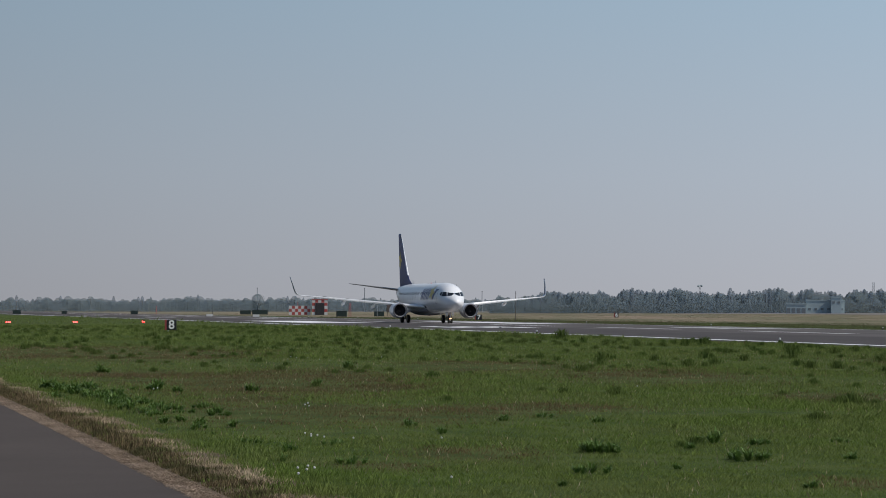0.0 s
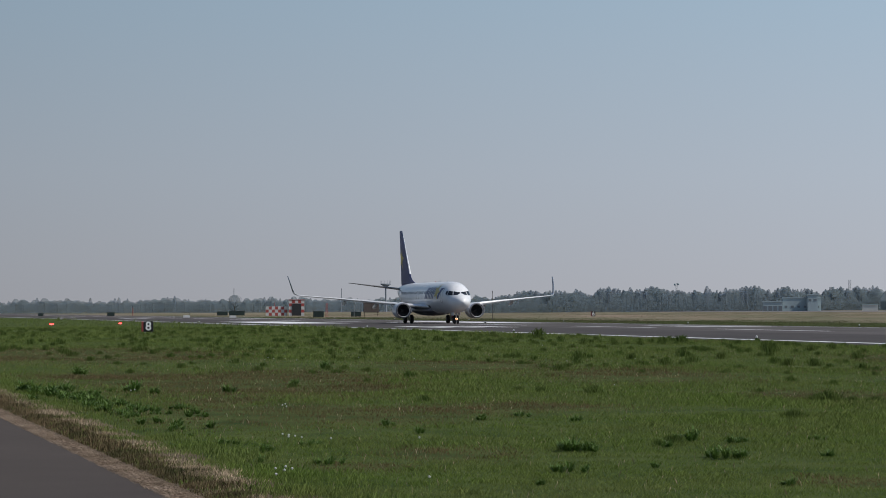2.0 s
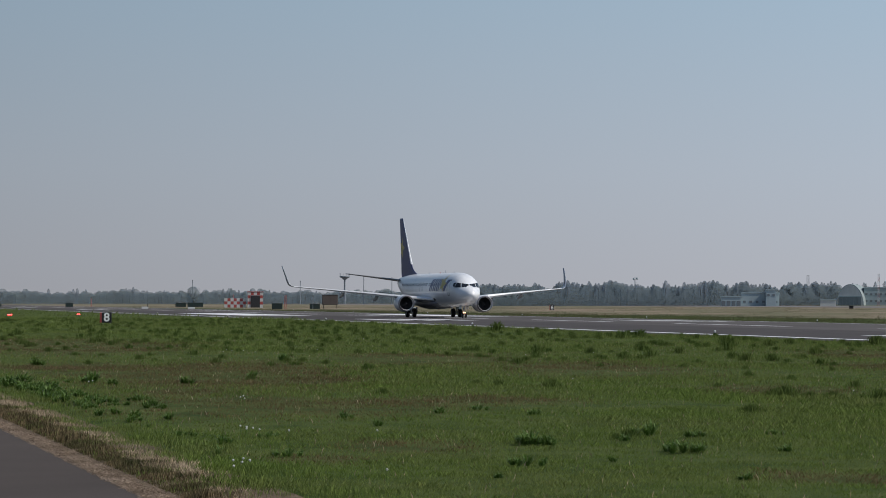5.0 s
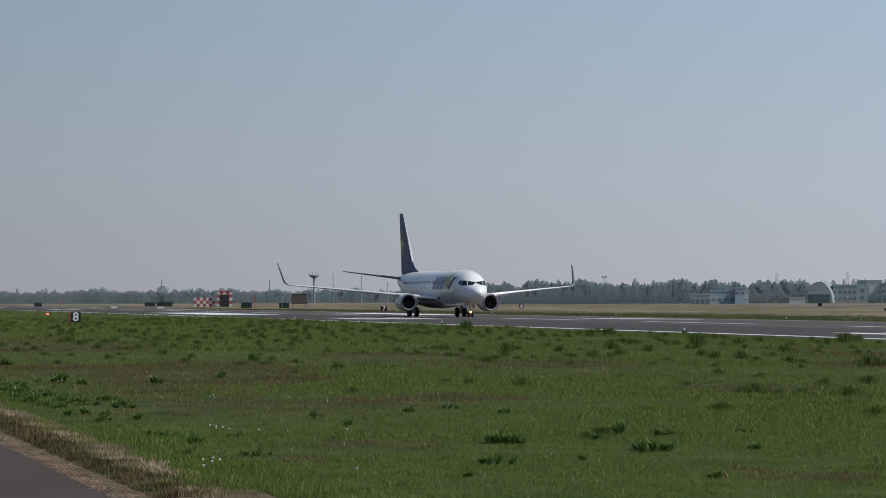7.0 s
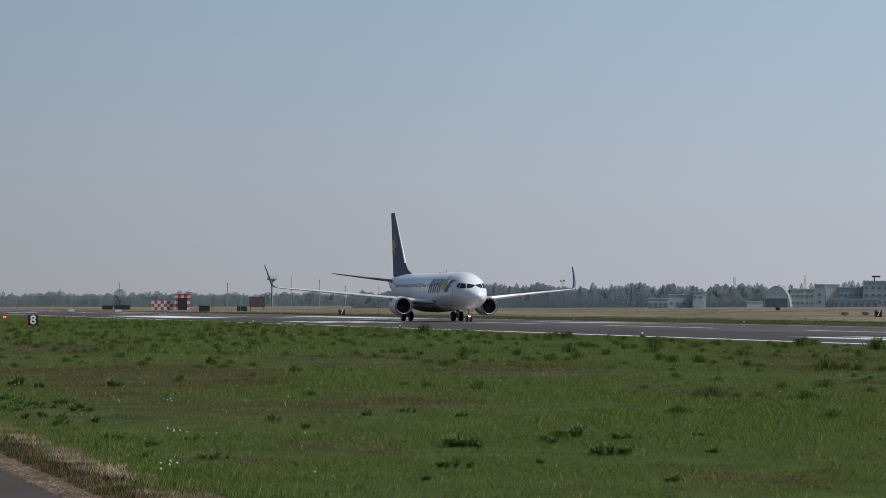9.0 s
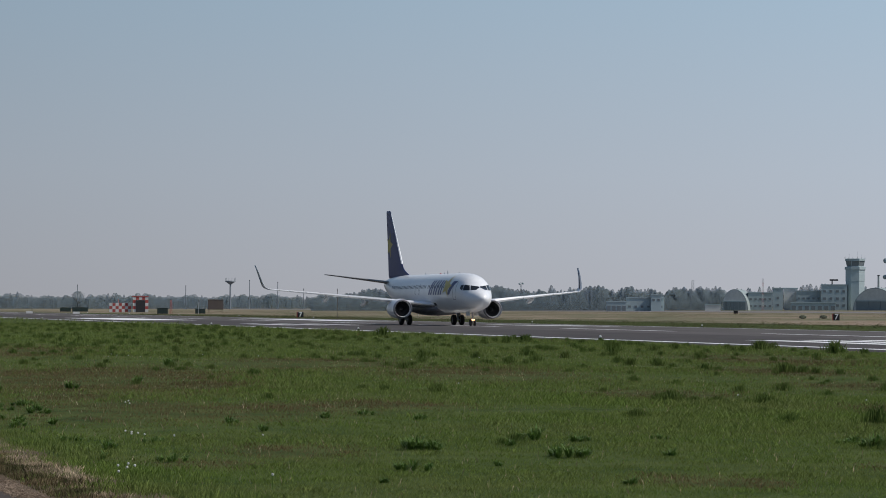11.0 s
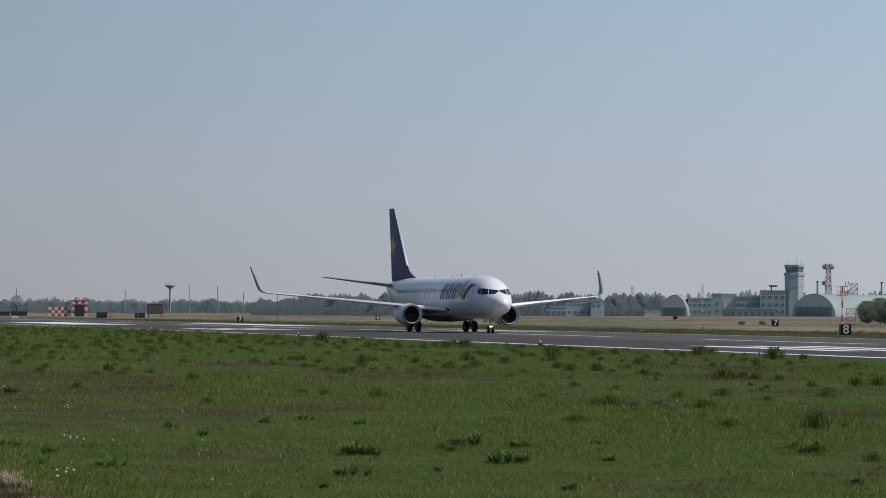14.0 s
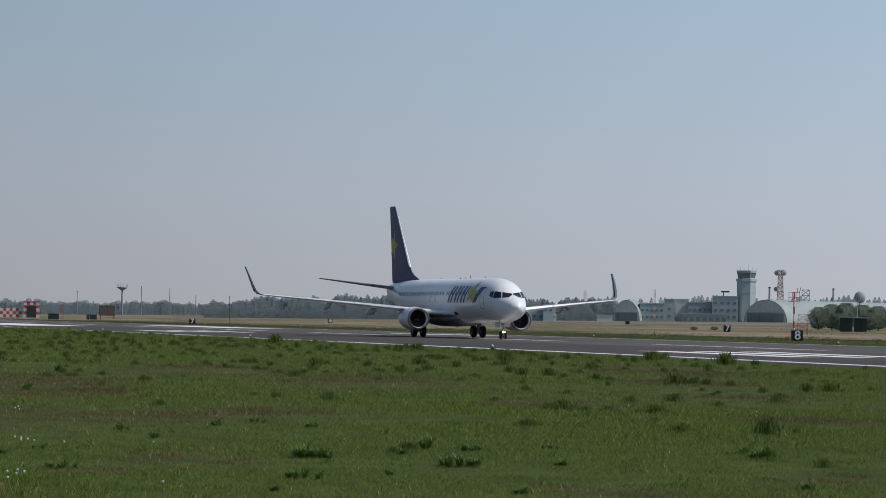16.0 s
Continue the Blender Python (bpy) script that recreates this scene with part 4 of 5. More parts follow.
# ---- equipment on the field ----
def checker_shelter():
    """Red and white chequered navigation shelter."""
    t = thing("chequered_shelter", at(-2.347, 1088), "red and white chequered equipment shelter with a dark doorway", "shelter")
    cell = 1.12

    def chequer(x0, nx, nz, y):
        bm = box(bmesh.new(), x0, x0 + nx * cell, y, y + 4.5, -0.3, nz * cell)
        body = part("wall", bm, "whitewall", t)
        for i in range(nx):
            for j in range(nz):
                part("panel", box(bmesh.new(), x0 + i * cell + 0.02, x0 + (i + 1) * cell - 0.02, y - 0.08, y + 0.02, j * cell + 0.02, (j + 1) * cell - 0.02), "red" if (i + j) % 2 else "whitewall", body)

    chequer(-2.8, 5, 5, 0)
    chequer(-11.2, 7, 3, 1.0)
    part("door", box(bmesh.new(), -1.6, 1.7, -0.3, 0.0, 0, 4.4, 0.05), "dark", t, "dark tall doorway")
    part("roof", box(bmesh.new(), -3.0, 3.0, -0.2, 4.7, 5.6, 5.85), "red", t)
    part("mast", rod(bmesh.new(), (-8, 3, 3.2), (-8, 3, 4.6), 0.08), "red", t)


checker_shelter()


def cabinet(right, dist, w, h, label, legs=0.0, material="green_box", name="equipment_cabinet", top=""):
    t = thing(name, at(right, dist), label, "cabinet")
    part("body", box(bmesh.new(), -w / 2, w / 2, 0, w * 0.6, legs, h, 0.04), material, t)
    part("lid", box(bmesh.new(), -w / 2 - 0.1, w / 2 + 0.1, -0.1, w * 0.6 + 0.1, h - 0.02, h + 0.12), top or material, t)
    for k in (-1, 1):
        part("door", box(bmesh.new(), k * w / 4 - w * 0.22, k * w / 4 + w * 0.22, -0.05, 0.0, legs + 0.12, h - 0.15), material, t)
        if legs:
            part("leg", rod(bmesh.new(), (k * w * 0.42, w * 0.3, -0.2), (k * w * 0.42, w * 0.3, legs + 0.1), 0.09), material, t)
    return t


cabinet(-3.761, 1190, 4.3, 1.5, "dark green equipment cabinet in the grass")
cabinet(-3.486, 1190, 6.2, 1.6, "long dark green equipment cabinet in the grass")
cabinet(-1.93, 850, 3.0, 1.6, "dark cabinet beside a red frame")
cabinet(-1.214, 890, 3.0, 1.4, "dark equipment cabinet with an aerial")
cabinet(-0.925, 930, 4.8, 4.2, "dark board raised on two legs above the field", 1.2, "board", "raised_board")
cabinet(13.12, 560, 2.3, 2.7, "dark green equipment shelter with a pale lid beside bushes", top="concrete")
cabinet(13.39, 560, 2.4, 2.6, "dark green equipment shelter with a pale lid and a round vent", top="concrete")
pole(-1.25, 890, 3.9, 0.09, "steel", "thin aerial beside a cabinet", "aerial_pole")
pole(13.33, 562, 6.2, 0.07, "steel", "thin aerial pole between the shelters", "aerial_pole")
for right, dist, w, h in ((-8.08, 900, 2.4, 1.0), (-7.19, 900, 1.6, 0.9), (-5.87, 900, 2.2, 1.3)):
    cabinet(right, dist, w, h, "low dark equipment box on the far verge")


def marker(right, dist):
    t = thing("marker_board", at(right, dist), "low white marker board on the runway verge", "marker", "white marker boards")
    part("board", box(bmesh.new(), -0.75, 0.75, 0, 0.08, 0.25, 0.75, 0.02), "whitewall", t)
    for k in (-1, 1):
        part("post", rod(bmesh.new(), (k * 0.55, 0.04, -0.2), (k * 0.55, 0.04, 0.3), 0.04), "steel", t)


marker(-4.44, 690)
marker(-3.56, 690)
pole(-4.39, 900, 1.5, 0.12, "dark", "short dark post on the far verge", "post")
lattice("lattice_tower", -1.77, 848, 3.9, 0.7, 0.5, ("red",), "small red lattice frame in the grass", bays=3, thick=0.8)
lattice("lattice_tower", 12.30, 425, 2.9, 1.5, 1.2, ("red",), "red lattice equipment frame beside a pole", bays=4, thick=0.4)


def approach_pole():
    t = thing("wind_pole", at(12.14, 421), "red and white banded pole with a railed platform", "pole")
    for k in range(6):
        part("pole_band", rod(bmesh.new(), (0, 0, k * 1.0 - (0.2 if k == 0 else 0)), (0, 0, k * 1.0 + 1.0), 0.13, n=10), "red" if k % 2 else "whitewall", t)
    bm = bmesh.new()
    for x in (-0.75, -0.25, 0.25, 0.75):
        for y in (-0.4, 0.4):
            rod(bm, (x, y, 4.7), (x, y, 6.0), 0.035, n=5)
    for z in (4.7, 5.3, 6.0):
        for y in (-0.4, 0.4):
            rod(bm, (-0.75, y, z), (0.75, y, z), 0.03, n=5)
    rod(bm, (0.7, 0, 5.9), (0.9, 0, 6.7), 0.05, n=5)
    rod(bm, (0.4, 0, 5.9), (0.4, 0, 6.6), 0.05, n=5)
    part("platform", bm, "red", t, "red railed platform")


approach_pole()


def glyph(body, size):
    cu = bpy.data.curves.new("numeral", "FONT")
    cu.body, cu.size, cu.align_x, cu.align_y, cu.extrude, cu.offset = body, size, "CENTER", "CENTER", 0.006, 0.022 * size
    tmp = bpy.data.objects.new("numeral", cu)
    me = bpy.data.meshes.new_from_object(tmp)
    bpy.data.objects.remove(tmp)
    return me


def distance_sign(x, y, w, h, digit, label, turn=0.0, digit_size=1.15, lift=0.12):
    z = rise(x, y)
    t = thing("distance_sign", pose(x, y, z, 0, 0, -math.degrees(math.atan2(x, y)) + turn), label, "sign", "runway distance signs")
    body = part("panel", box(bmesh.new(), -w / 2, w / 2, 0, 0.22, lift, lift + h, 0.02), "black", t)
    part("side_panel", box(bmesh.new(), -w / 2 - 0.16, -w / 2, 0.02, 0.3, lift, lift + h, 0.02), "red", t, "dark red side panel")
    for k in (-1, 1):
        part("post", rod(bmesh.new(), (k * w * 0.35, 0.1, -0.2), (k * w * 0.35, 0.1, lift + 0.05), 0.04), "steel", t)
    me = glyph(digit, h * digit_size)
    me.materials.append(M["paint"])
    g = new("numeral", me)
    g.parent = t
    g.matrix_basis = pose(0, -0.012, lift + h / 2, 90, 0, 0)
    tagged(g, "white numeral")


distance_sign(-21.95, 243.0, 0.80, 0.84, "8", "black distance sign with a white numeral 8 in the grass")
distance_sign(62.5, 288.8, 1.02, 1.05, "8", "black distance sign with a white numeral 8 beyond the runway")
distance_sign(7.0, 579.8, 1.15, 1.05, "7", "black distance sign with a white numeral 7 in dry grass")
distance_sign(91.2, 474.3, 1.0, 1.08, "7", "dark red and black distance sign with numeral 7")
cabinet(8.985, 950, 1.3, 0.95, "small dark marker board in the dry field", 0.15, "black", "marker_board")
distance_sign(44.2, 762.5, 1.0, 1.25, "6", "small black distance sign with numeral 6 in the field")


def edge_light(s, q):
    p = place(s, q)
    t = thing("runway_edge_light", pose(p.x, p.y, 0), "small white runway edge light on a short stem", "light", "runway edge lights")
    part("stem", rod(bmesh.new(), (0, 0, -0.15), (0, 0, 0.21), 0.05, n=8), "dark", t)
    bm = bmesh.new()
    loft(bm, [[Vector((r * math.cos(2 * math.pi * i / 10), r * math.sin(2 * math.pi * i / 10), z)) for i in range(10)] for z, r in ((0.20, 0.06), (0.24, 0.075), (0.31, 0.06), (0.34, 0.02))])
    part("lens", bm, "whitewall", t, "clear pale lens")


for n in range(-6, 6):
    edge_light(-414.97 + 60 * n, 26.6)
for n in range(-4, 3):
    edge_light(-169.41 + 60 * n, -26.6)


def red_lights(x, y, w, label):
    t = thing("red_stop_light", pose(x, y, 0, 0, 0, -math.degrees(math.atan2(x, y))), label, "light", "red lights in the grass")
    part("housing", box(bmesh.new(), -w / 2, w / 2, 0, 0.2, 0.10, 0.38, 0.02), "dark", t)
    for k in (-1, 1):
        part("leg", rod(bmesh.new(), (k * w * 0.35, 0.1, -0.2), (k * w * 0.35, 0.1, 0.12), 0.03), "steel", t)
    n = 3 if w > 0.45 else 2
    for k in range(n):
        x0 = -w / 2 + w * (k + 0.5) / n
        part("lamp", rod(bmesh.new(), (x0, 0.0, 0.24), (x0, -0.05, 0.24), 0.085, n=10), "redlamp", t, "glowing red lamp")


red_lights(-49.3, 340.5, 0.62, "triple red light glowing in the grass")
red_lights(-42.6, 347.8, 0.55, "triple red light glowing in the grass")
red_lights(-36.8, 369.0, 0.38, "double red light glowing in the grass")

# ---- infield grass and weeds ----
def swell(x, y, f, seed):
    """Smooth noise over the plan, 0 to 1."""
    r = np.random.default_rng(seed)
    v = np.zeros_like(x)
    for k in range(7):
        a = r.uniform(0, 2 * np.pi)
        g = f * r.uniform(0.6, 1.8)
        v += np.sin(g * (x * np.cos(a) + y * np.sin(a)) + r.uniform(0, 6.3) + 1.5 * np.sin(g * 0.7 * (y * np.cos(a) - x * np.sin(a))))
    return 0.5 + v / 9.0


def scatter(n, d0, d1, q0, q1, thinning=False):
    """Plan points in the wedge before the camera, as dense near as far, or thinning out with the distance."""
    d = np.exp(rng.uniform(np.log(d0), np.log(d1), n)) if thinning else np.sqrt(rng.uniform(d0 * d0, d1 * d1, n))
    a = np.radians(rng.uniform(-9.6, 15.0, n))
    x, y = d * np.sin(a), d * np.cos(a)
    q = x * ACROSS.x + y * ACROSS.y - OFFSET
    keep = (q > q0) & (q < q1)
    return x[keep], y[keep], d[keep], q[keep]


def blades(x, y, z, height, width, lean):
    """One bent blade (two triangles) at each point."""
    n = len(x)
    t = rng.uniform(0, 2 * np.pi, n)
    f = rng.uniform(0, 2 * np.pi, n)
    w = np.stack([np.cos(f), np.sin(f), np.zeros(n)], 1) * (width / 2)[:, None]
    b = np.stack([x, y, z], 1)
    tip = b + np.stack([np.cos(t) * lean * height, np.sin(t) * lean * height, height], 1)
    mid = b + np.stack([np.cos(t) * lean * height * 0.3, np.sin(t) * lean * height * 0.3, height * 0.6], 1)
    return np.concatenate([np.stack([b - w, b + w, mid + w * 0.6], 1), np.stack([b - w * 0.2, mid + w * 0.6, tip], 1)])


TABLE_S, TABLE_Q = np.array(S_LINES, float), np.array(GROUND_Q, float)
TABLE_Z = np.array([[ground_height(s, q) for q in GROUND_Q] for s in S_LINES])


def plan_height(x, y):
    """Height of the ground sheet, between its grid lines as the sheet has it."""
    s, q = x * ALONG.x + y * ALONG.y, x * ACROSS.x + y * ACROSS.y - OFFSET
    i = np.clip(np.searchsorted(TABLE_S, s) - 1, 0, len(TABLE_S) - 2)
    j = np.clip(np.searchsorted(TABLE_Q, q) - 1, 0, len(TABLE_Q) - 2)
    u, v = (s - TABLE_S[i]) / (TABLE_S[i + 1] - TABLE_S[i]), (q - TABLE_Q[j]) / (TABLE_Q[j + 1] - TABLE_Q[j])
    return (TABLE_Z[i, j] * (1 - u) + TABLE_Z[i + 1, j] * u) * (1 - v) + (TABLE_Z[i, j + 1] * (1 - u) + TABLE_Z[i + 1, j + 1] * u) * v - 0.01


BROWN = [  # plan position, half length along the view, half width of the patches of brown seeding grass
    (-2.5, 52.5, 4.6, 1.9), (-4.2, 80, 13, 2.5), (-1.2, 50.8, 2.6, 1.5), (0.5, 54.5, 2.6, 1.4), (2.0, 56.8, 2.2, 1.3), (-6.8, 79, 5, 1.6), (-8.8, 87, 5, 2.0), (-16.5, 126, 16, 4.0), (-11, 118, 12, 3), (-2.2, 72, 4, 1.5), (4.9, 33.4, 0.9, 0.55), (5.4, 33.2, 0.8, 0.4), (0.3, 39.4, 1.2, 0.7),
    (6.0, 84.4, 6, 2.2), (15.2, 75.7, 4, 1.4), (16.2, 91.8, 6, 1.6), (-4.0, 61, 2.5, 0.8), (8.8, 66, 3, 1.2), (12.5, 56, 2, 1.0), (1.5, 100, 8, 2.5), (19, 112, 8, 2.5), (-0.7, 36.0, 0.8, 0.5), (8.2, 36.5, 0.8, 0.7)]


def browning(x, y):
    """How much of the grass has turned brown, 0 to 1."""
    v = np.zeros_like(x)
    for bx, by, bl, bw in BROWN:
        v = np.maximum(v, np.exp(-((x - bx) / bw) ** 2 - ((y - by) / bl) ** 2))
    return np.clip(2.1 * v * (0.55 + 0.8 * swell(x, y, 1.3, 41)) + 0.35 * np.clip(swell(x, y, 0.35, 44) - 0.62, 0, 1), 0, 0.95)


def lawn(name, n, d0, d1, h, w, label, q0=-77.75, q1=-28.1, lean=0.9):
    x, y, d, q = scatter(n, d0, d1, q0, q1, d0 < 100)
    h, w = (h * (d / d0) ** 0.5, w * (d / d0) ** 0.95) if d0 < 100 else (h, w)
    brown = browning(x, y)
    tall = h * (0.42 + 0.7 * swell(x, y, 0.55, 5) * swell(x, y, 0.17, 8) * 2 + 0.8 * np.clip(swell(x, y, 5.5, 12) - 0.5, 0, 1) * 2) * rng.uniform(0.5, 1.3, len(x)) * (1 - 0.3 * brown)
    tall = tall * (1 + 0.6 * np.clip((d - 185) / 25, 0, 1) * np.clip((q + 36) / 6, 0, 1))  # left unmown along the runway
    dry = rng.uniform(0, 1, len(x)) < brown
    wide, bend, z = w * rng.uniform(0.7, 1.4, len(x)), rng.uniform(0.05, lean, len(x)), plan_height(x, y)
    for k, material, text in ((~dry, "blade", label), (dry, "brown_blade", "brown seeding grass in patches among the green")):
        if k.any():
            tagged(tri_mesh(name, blades(x[k], y[k], z[k], tall[k], wide[k], bend[k]), material), text, "grass", kind="stuff")


lawn("grass", 1200000, 28, 330, 0.043, 0.0036, "short green grass with brownish patches reaching to the runway edge")
lawn("grass", 45000, 330, 640, 0.20, 0.07, "rough green grass far along the runway")


def stalks():
    x, y, d, q = scatter(16000, 28, 150, -78.0, -28.5)
    tall = 0.09 * rng.uniform(0.5, 1.2, len(x))
    tagged(tri_mesh("grass_stalks", blades(x, y, plan_height(x, y), tall, 0.0035 * (d / 40) ** 0.8, rng.uniform(0.05, 0.5, len(x))), "straw"), "pale thin seed stalks standing in the grass", "grass", kind="stuff")


stalks()


def far_verge():
    x, y, d, q = scatter(330000, 150, 800, 28.3, 104)
    tall = 0.17 * (0.35 + 2.4 * np.clip(swell(x, y, 0.3, 21) * swell(x, y, 1.1, 27), 0, 1) ** 1.3) * rng.uniform(0.5, 1.3, len(x)) * np.clip((104 - q) / 40, 0.2, 1) * np.where(swell(x, y, 0.09, 23) > (q - 45) / 70, 1, 0.15)
    tagged(tri_mesh("far_verge_grass", blades(x, y, plan_height(x, y), tall, 0.05 * rng.uniform(0.7, 1.4, len(x)), rng.uniform(0.2, 1.6, len(x))), "verge_far"), "green grass verge beyond the runway", "grass", kind="stuff")
    x, y, d, q = scatter(160000, 250, 1300, 62, 320)
    tall = 0.16 * (0.2 + 1.5 * swell(x, y, 0.12, 22) * swell(x, y, 0.6, 24) * 1.7) * rng.uniform(0.5, 1.2, len(x))
    tagged(tri_mesh("dry_grass", blades(x, y, plan_height(x, y), tall, 0.075 * rng.uniform(0.7, 1.4, len(x)), rng.uniform(0.2, 1.6, len(x))), "field_straw"), "tall pale dry grass of the far field", "grass", kind="stuff")


far_verge()


TUFTS = [  # plan position and height of the clumps that stand out
    (3.8, 66.0, 0.17), (8.4, 61.8, 0.19), (8.3, 62.5, 0.13), (6.4, 51.3, 0.13), (2.7, 67.2, 0.13), (4.2, 90.3, 0.19), (1.9, 113.6, 0.19), (3.8, 117.7, 0.22), (6.2, 116.6, 0.26), (15.7, 134.8, 0.36), (13.3, 101.0, 0.23), (7.8, 196.4, 0.55),
    (14.7, 168.1, 0.38), (11.4, 113.2, 0.23), (8.0, 112.9, 0.21), (8.3, 101.6, 0.21), (9.6, 105.9, 0.24), (16.6, 113.8, 0.24)]
TUFTS += [(10.0, 48.5, 0.27), (25.9, 135.2, 0.46), (9.9, 59.3, 0.16), (9.7, 59.6, 0.1), (8.2, 61.0, 0.14), (8.4, 60.4, 0.1), (9.0, 59.8, 0.11), (6.4, 51.7, 0.1), (16.0, 91.7, 0.26), (16.3, 91.8, 0.19),
          (12.3, 70.8, 0.15), (17.8, 81.0, 0.23), (18.5, 81.2, 0.23), (14.9, 71.0, 0.15), (24.3, 145.0, 0.33), (16.6, 142.5, 0.32), (3.9, 67.3, 0.15), (-0.3, 83.2, 0.16), (-3.1, 73.8, 0.11), (-2.9, 94.9, 0.14), (0.1, 60.4, 0.1), (8.8, 39.0, 0.1)]
TUFTS += [(14.7, 166.7, 0.25), (13.5, 166.3, 0.32), (14.7, 125.7, 0.3), (18.9, 153.9, 0.23), (12.3, 100.4, 0.24), (12.6, 106.4, 0.18), (17.1, 131.0, 0.23), (13.3, 100.6, 0.15), (14.1, 95.3, 0.19), (10.4, 75.3, 0.11), (9.7, 78.5, 0.1), (10.1, 94.6, 0.12), (22.8, 137.6, 0.4), (24.5, 143.5, 0.28), (24.6, 128.3, 0.4), (16.2, 93.2, 0.26), (16.6, 91.8, 0.2), (16.7, 90.0, 0.18), (12.3, 70.4, 0.17), (11.0, 68.9, 0.13), (8.4, 60.9, 0.2), (8.1, 61.8, 0.09), (8.8, 61.0, 0.11), (9.1, 59.8, 0.14), (10.0, 59.9, 0.19), (10.2, 59.9, 0.13)]
TUFTS += [(9.2, 54.7, 0.08), (12.6, 66.5, 0.1), (17.2, 88.7, 0.15), (16.5, 80.6, 0.12), (26.0, 128.7, 0.22), (6.5, 51.8, 0.11), (8.7, 49.3, 0.14), (14.8, 70.7, 0.11), (8.4, 40.7, 0.11), (3.5, 41.9, 0.11), (3.3, 41.4, 0.07), (9.8, 245.1, 0.31), (3.5, 104.3, 0.12), (5.8, 110.7, 0.2), (4.3, 92.0, 0.12), (2.3, 69.6, 0.08), (12.9, 159.6, 0.24), (15.8, 180.9, 0.25), (11.7, 159.5, 0.2), (10.6, 120.7, 0.24), (8.8, 100.6, 0.15), (7.4, 100.5, 0.15), (15.1, 129.5, 0.3), (12.6, 102.6, 0.16), (12.4, 104.6, 0.14), (19.0, 155.5, 0.18), (5.5, 96.9, 0.1), (6.0, 96.9, 0.11), (12.8, 135.8, 0.2), (9.9, 80.0, 0.1), (7.8, 68.8, 0.08)]


def rough_patches():
    """Longer grass standing in clumps towards the runway."""
    cx, cy, cd, cq = scatter(1500, 70, 300, -74, -28.6)
    k = rng.uniform(0, 1, len(cx)) < 0.35 + 0.65 * np.clip((cd - 80) / 30, 0, 1)
    cx, cy, cd = cx[k], cy[k], cd[k]
    high = rng.uniform(0.09, 0.20, len(cx)) * np.clip(cd / 110, 0.7, 1.5)
    known = np.array(TUFTS)
    cx, cy, high = np.append(cx, known[:, 0]), np.append(cy, known[:, 1]), np.append(high, known[:, 2] * 1.25)
    n = 140
    r = np.abs(rng.normal(0, 1, (len(cx), n))) * (0.36 * high + 0.045)[:, None]
    t = rng.uniform(0, 2 * np.pi, (len(cx), n))
    x, y = (cx[:, None] + r * np.cos(t) * 1.3).ravel(), (cy[:, None] + r * np.sin(t) * 1.3).ravel()
    tall = (high[:, None] * np.exp(-(r / (0.9 * high + 0.07)[:, None]) ** 2)).ravel() * rng.uniform(0.7, 1.08, len(x)) + 0.03
    q = x * ACROSS.x + y * ACROSS.y - OFFSET
    k = q < -28.2
    tri = blades(x[k], y[k], plan_height(x[k], y[k]), tall[k], 0.00010 * np.clip(np.hypot(x[k], y[k]), 45, 130) * rng.uniform(0.6, 1.3, int(k.sum())), rng.uniform(0.05, 0.45, int(k.sum())))
    tagged(tri_mesh("rough_grass", tri, "blade_far"), "longer dark green grass clumps near the runway", "grass", kind="stuff")


rough_patches()


def verge_straw():
    def along(n, q):
        s = -np.exp(rng.uniform(np.log(28), np.log(130), n))
        return ALONG.x * s + ACROSS.x * (OFFSET + q), ALONG.y * s + ACROSS.y * (OFFSET + q)

    for name, n, q0, spread, h, w, material, label in (("verge_stubble", 100000, -78.92, 0.18, 0.085, 0.0062, "stubble", "dark brown stubble along the road edge"),
                                                       ("verge_straw", 85000, -78.54, 0.13, 0.066, 0.0050, "straw", "pale dry straw between the stubble and the grass"),
                                                       ("verge_grass", 80000, -78.1, 0.50, 0.075, 0.0055, "blade", "thin green grass among the roadside straw")):
        q = q0 + rng.normal(0, spread, n)
        q = np.where(q < -79.15, -79.15 + rng.uniform(0, 0.4, n), q)
        x, y = along(n, q)
        patchy = swell(x, y, 3.0, 31 if material == "straw" else 33)
        if material == "straw":  # lies in drifts
            k = rng.uniform(0, 1, n) < np.clip(3.6 * (swell(x, y, 1.6, 37) - 0.38), 0.05, 1)
        elif material == "stubble":
            k = rng.uniform(0, 1, n) < np.clip(2.5 * (swell(x, y, 6.0, 39) - 0.2), 0.1, 1)
        else:
            k = rng.uniform(0, 1, n) < np.clip(3.0 * (swell(x, y, 1.1, 42) - 0.35), 0.15, 1)
        x, y, q, patchy = x[k], y[k], q[k], patchy[k]
        n = len(x)
        tall = h * (0.35 + 1.1 * patchy) * rng.uniform(0.5, 1.3, n) * np.clip((q + 79.3) / 0.3, 0.3, 1)
        z = np.maximum(plan_height(x, y), 0.025)
        tagged(tri_mesh(name, blades(x, y, z, tall, w * rng.uniform(0.7, 1.4, n), rng.uniform(0.05, 0.35 if material == "stubble" else 0.55, n)), material), label, "grass", kind="stuff")
    n = 50000
    q = -79.46 + np.abs(rng.normal(0, 0.14, n)) - 0.06 * rng.uniform(0, 1, n) ** 3
    x, y = along(n, q)
    tagged(tri_mesh("verge_chaff", blades(x, y, np.full(n, 0.013) + rng.uniform(0, 0.012, n), np.full(n, 0.010), 0.008 * rng.uniform(0.5, 1.6, n), rng.uniform(1.0, 5.0, n)), "chaff"), "loose pale chaff on the edge of the road", "litter", kind="stuff")


verge_straw()


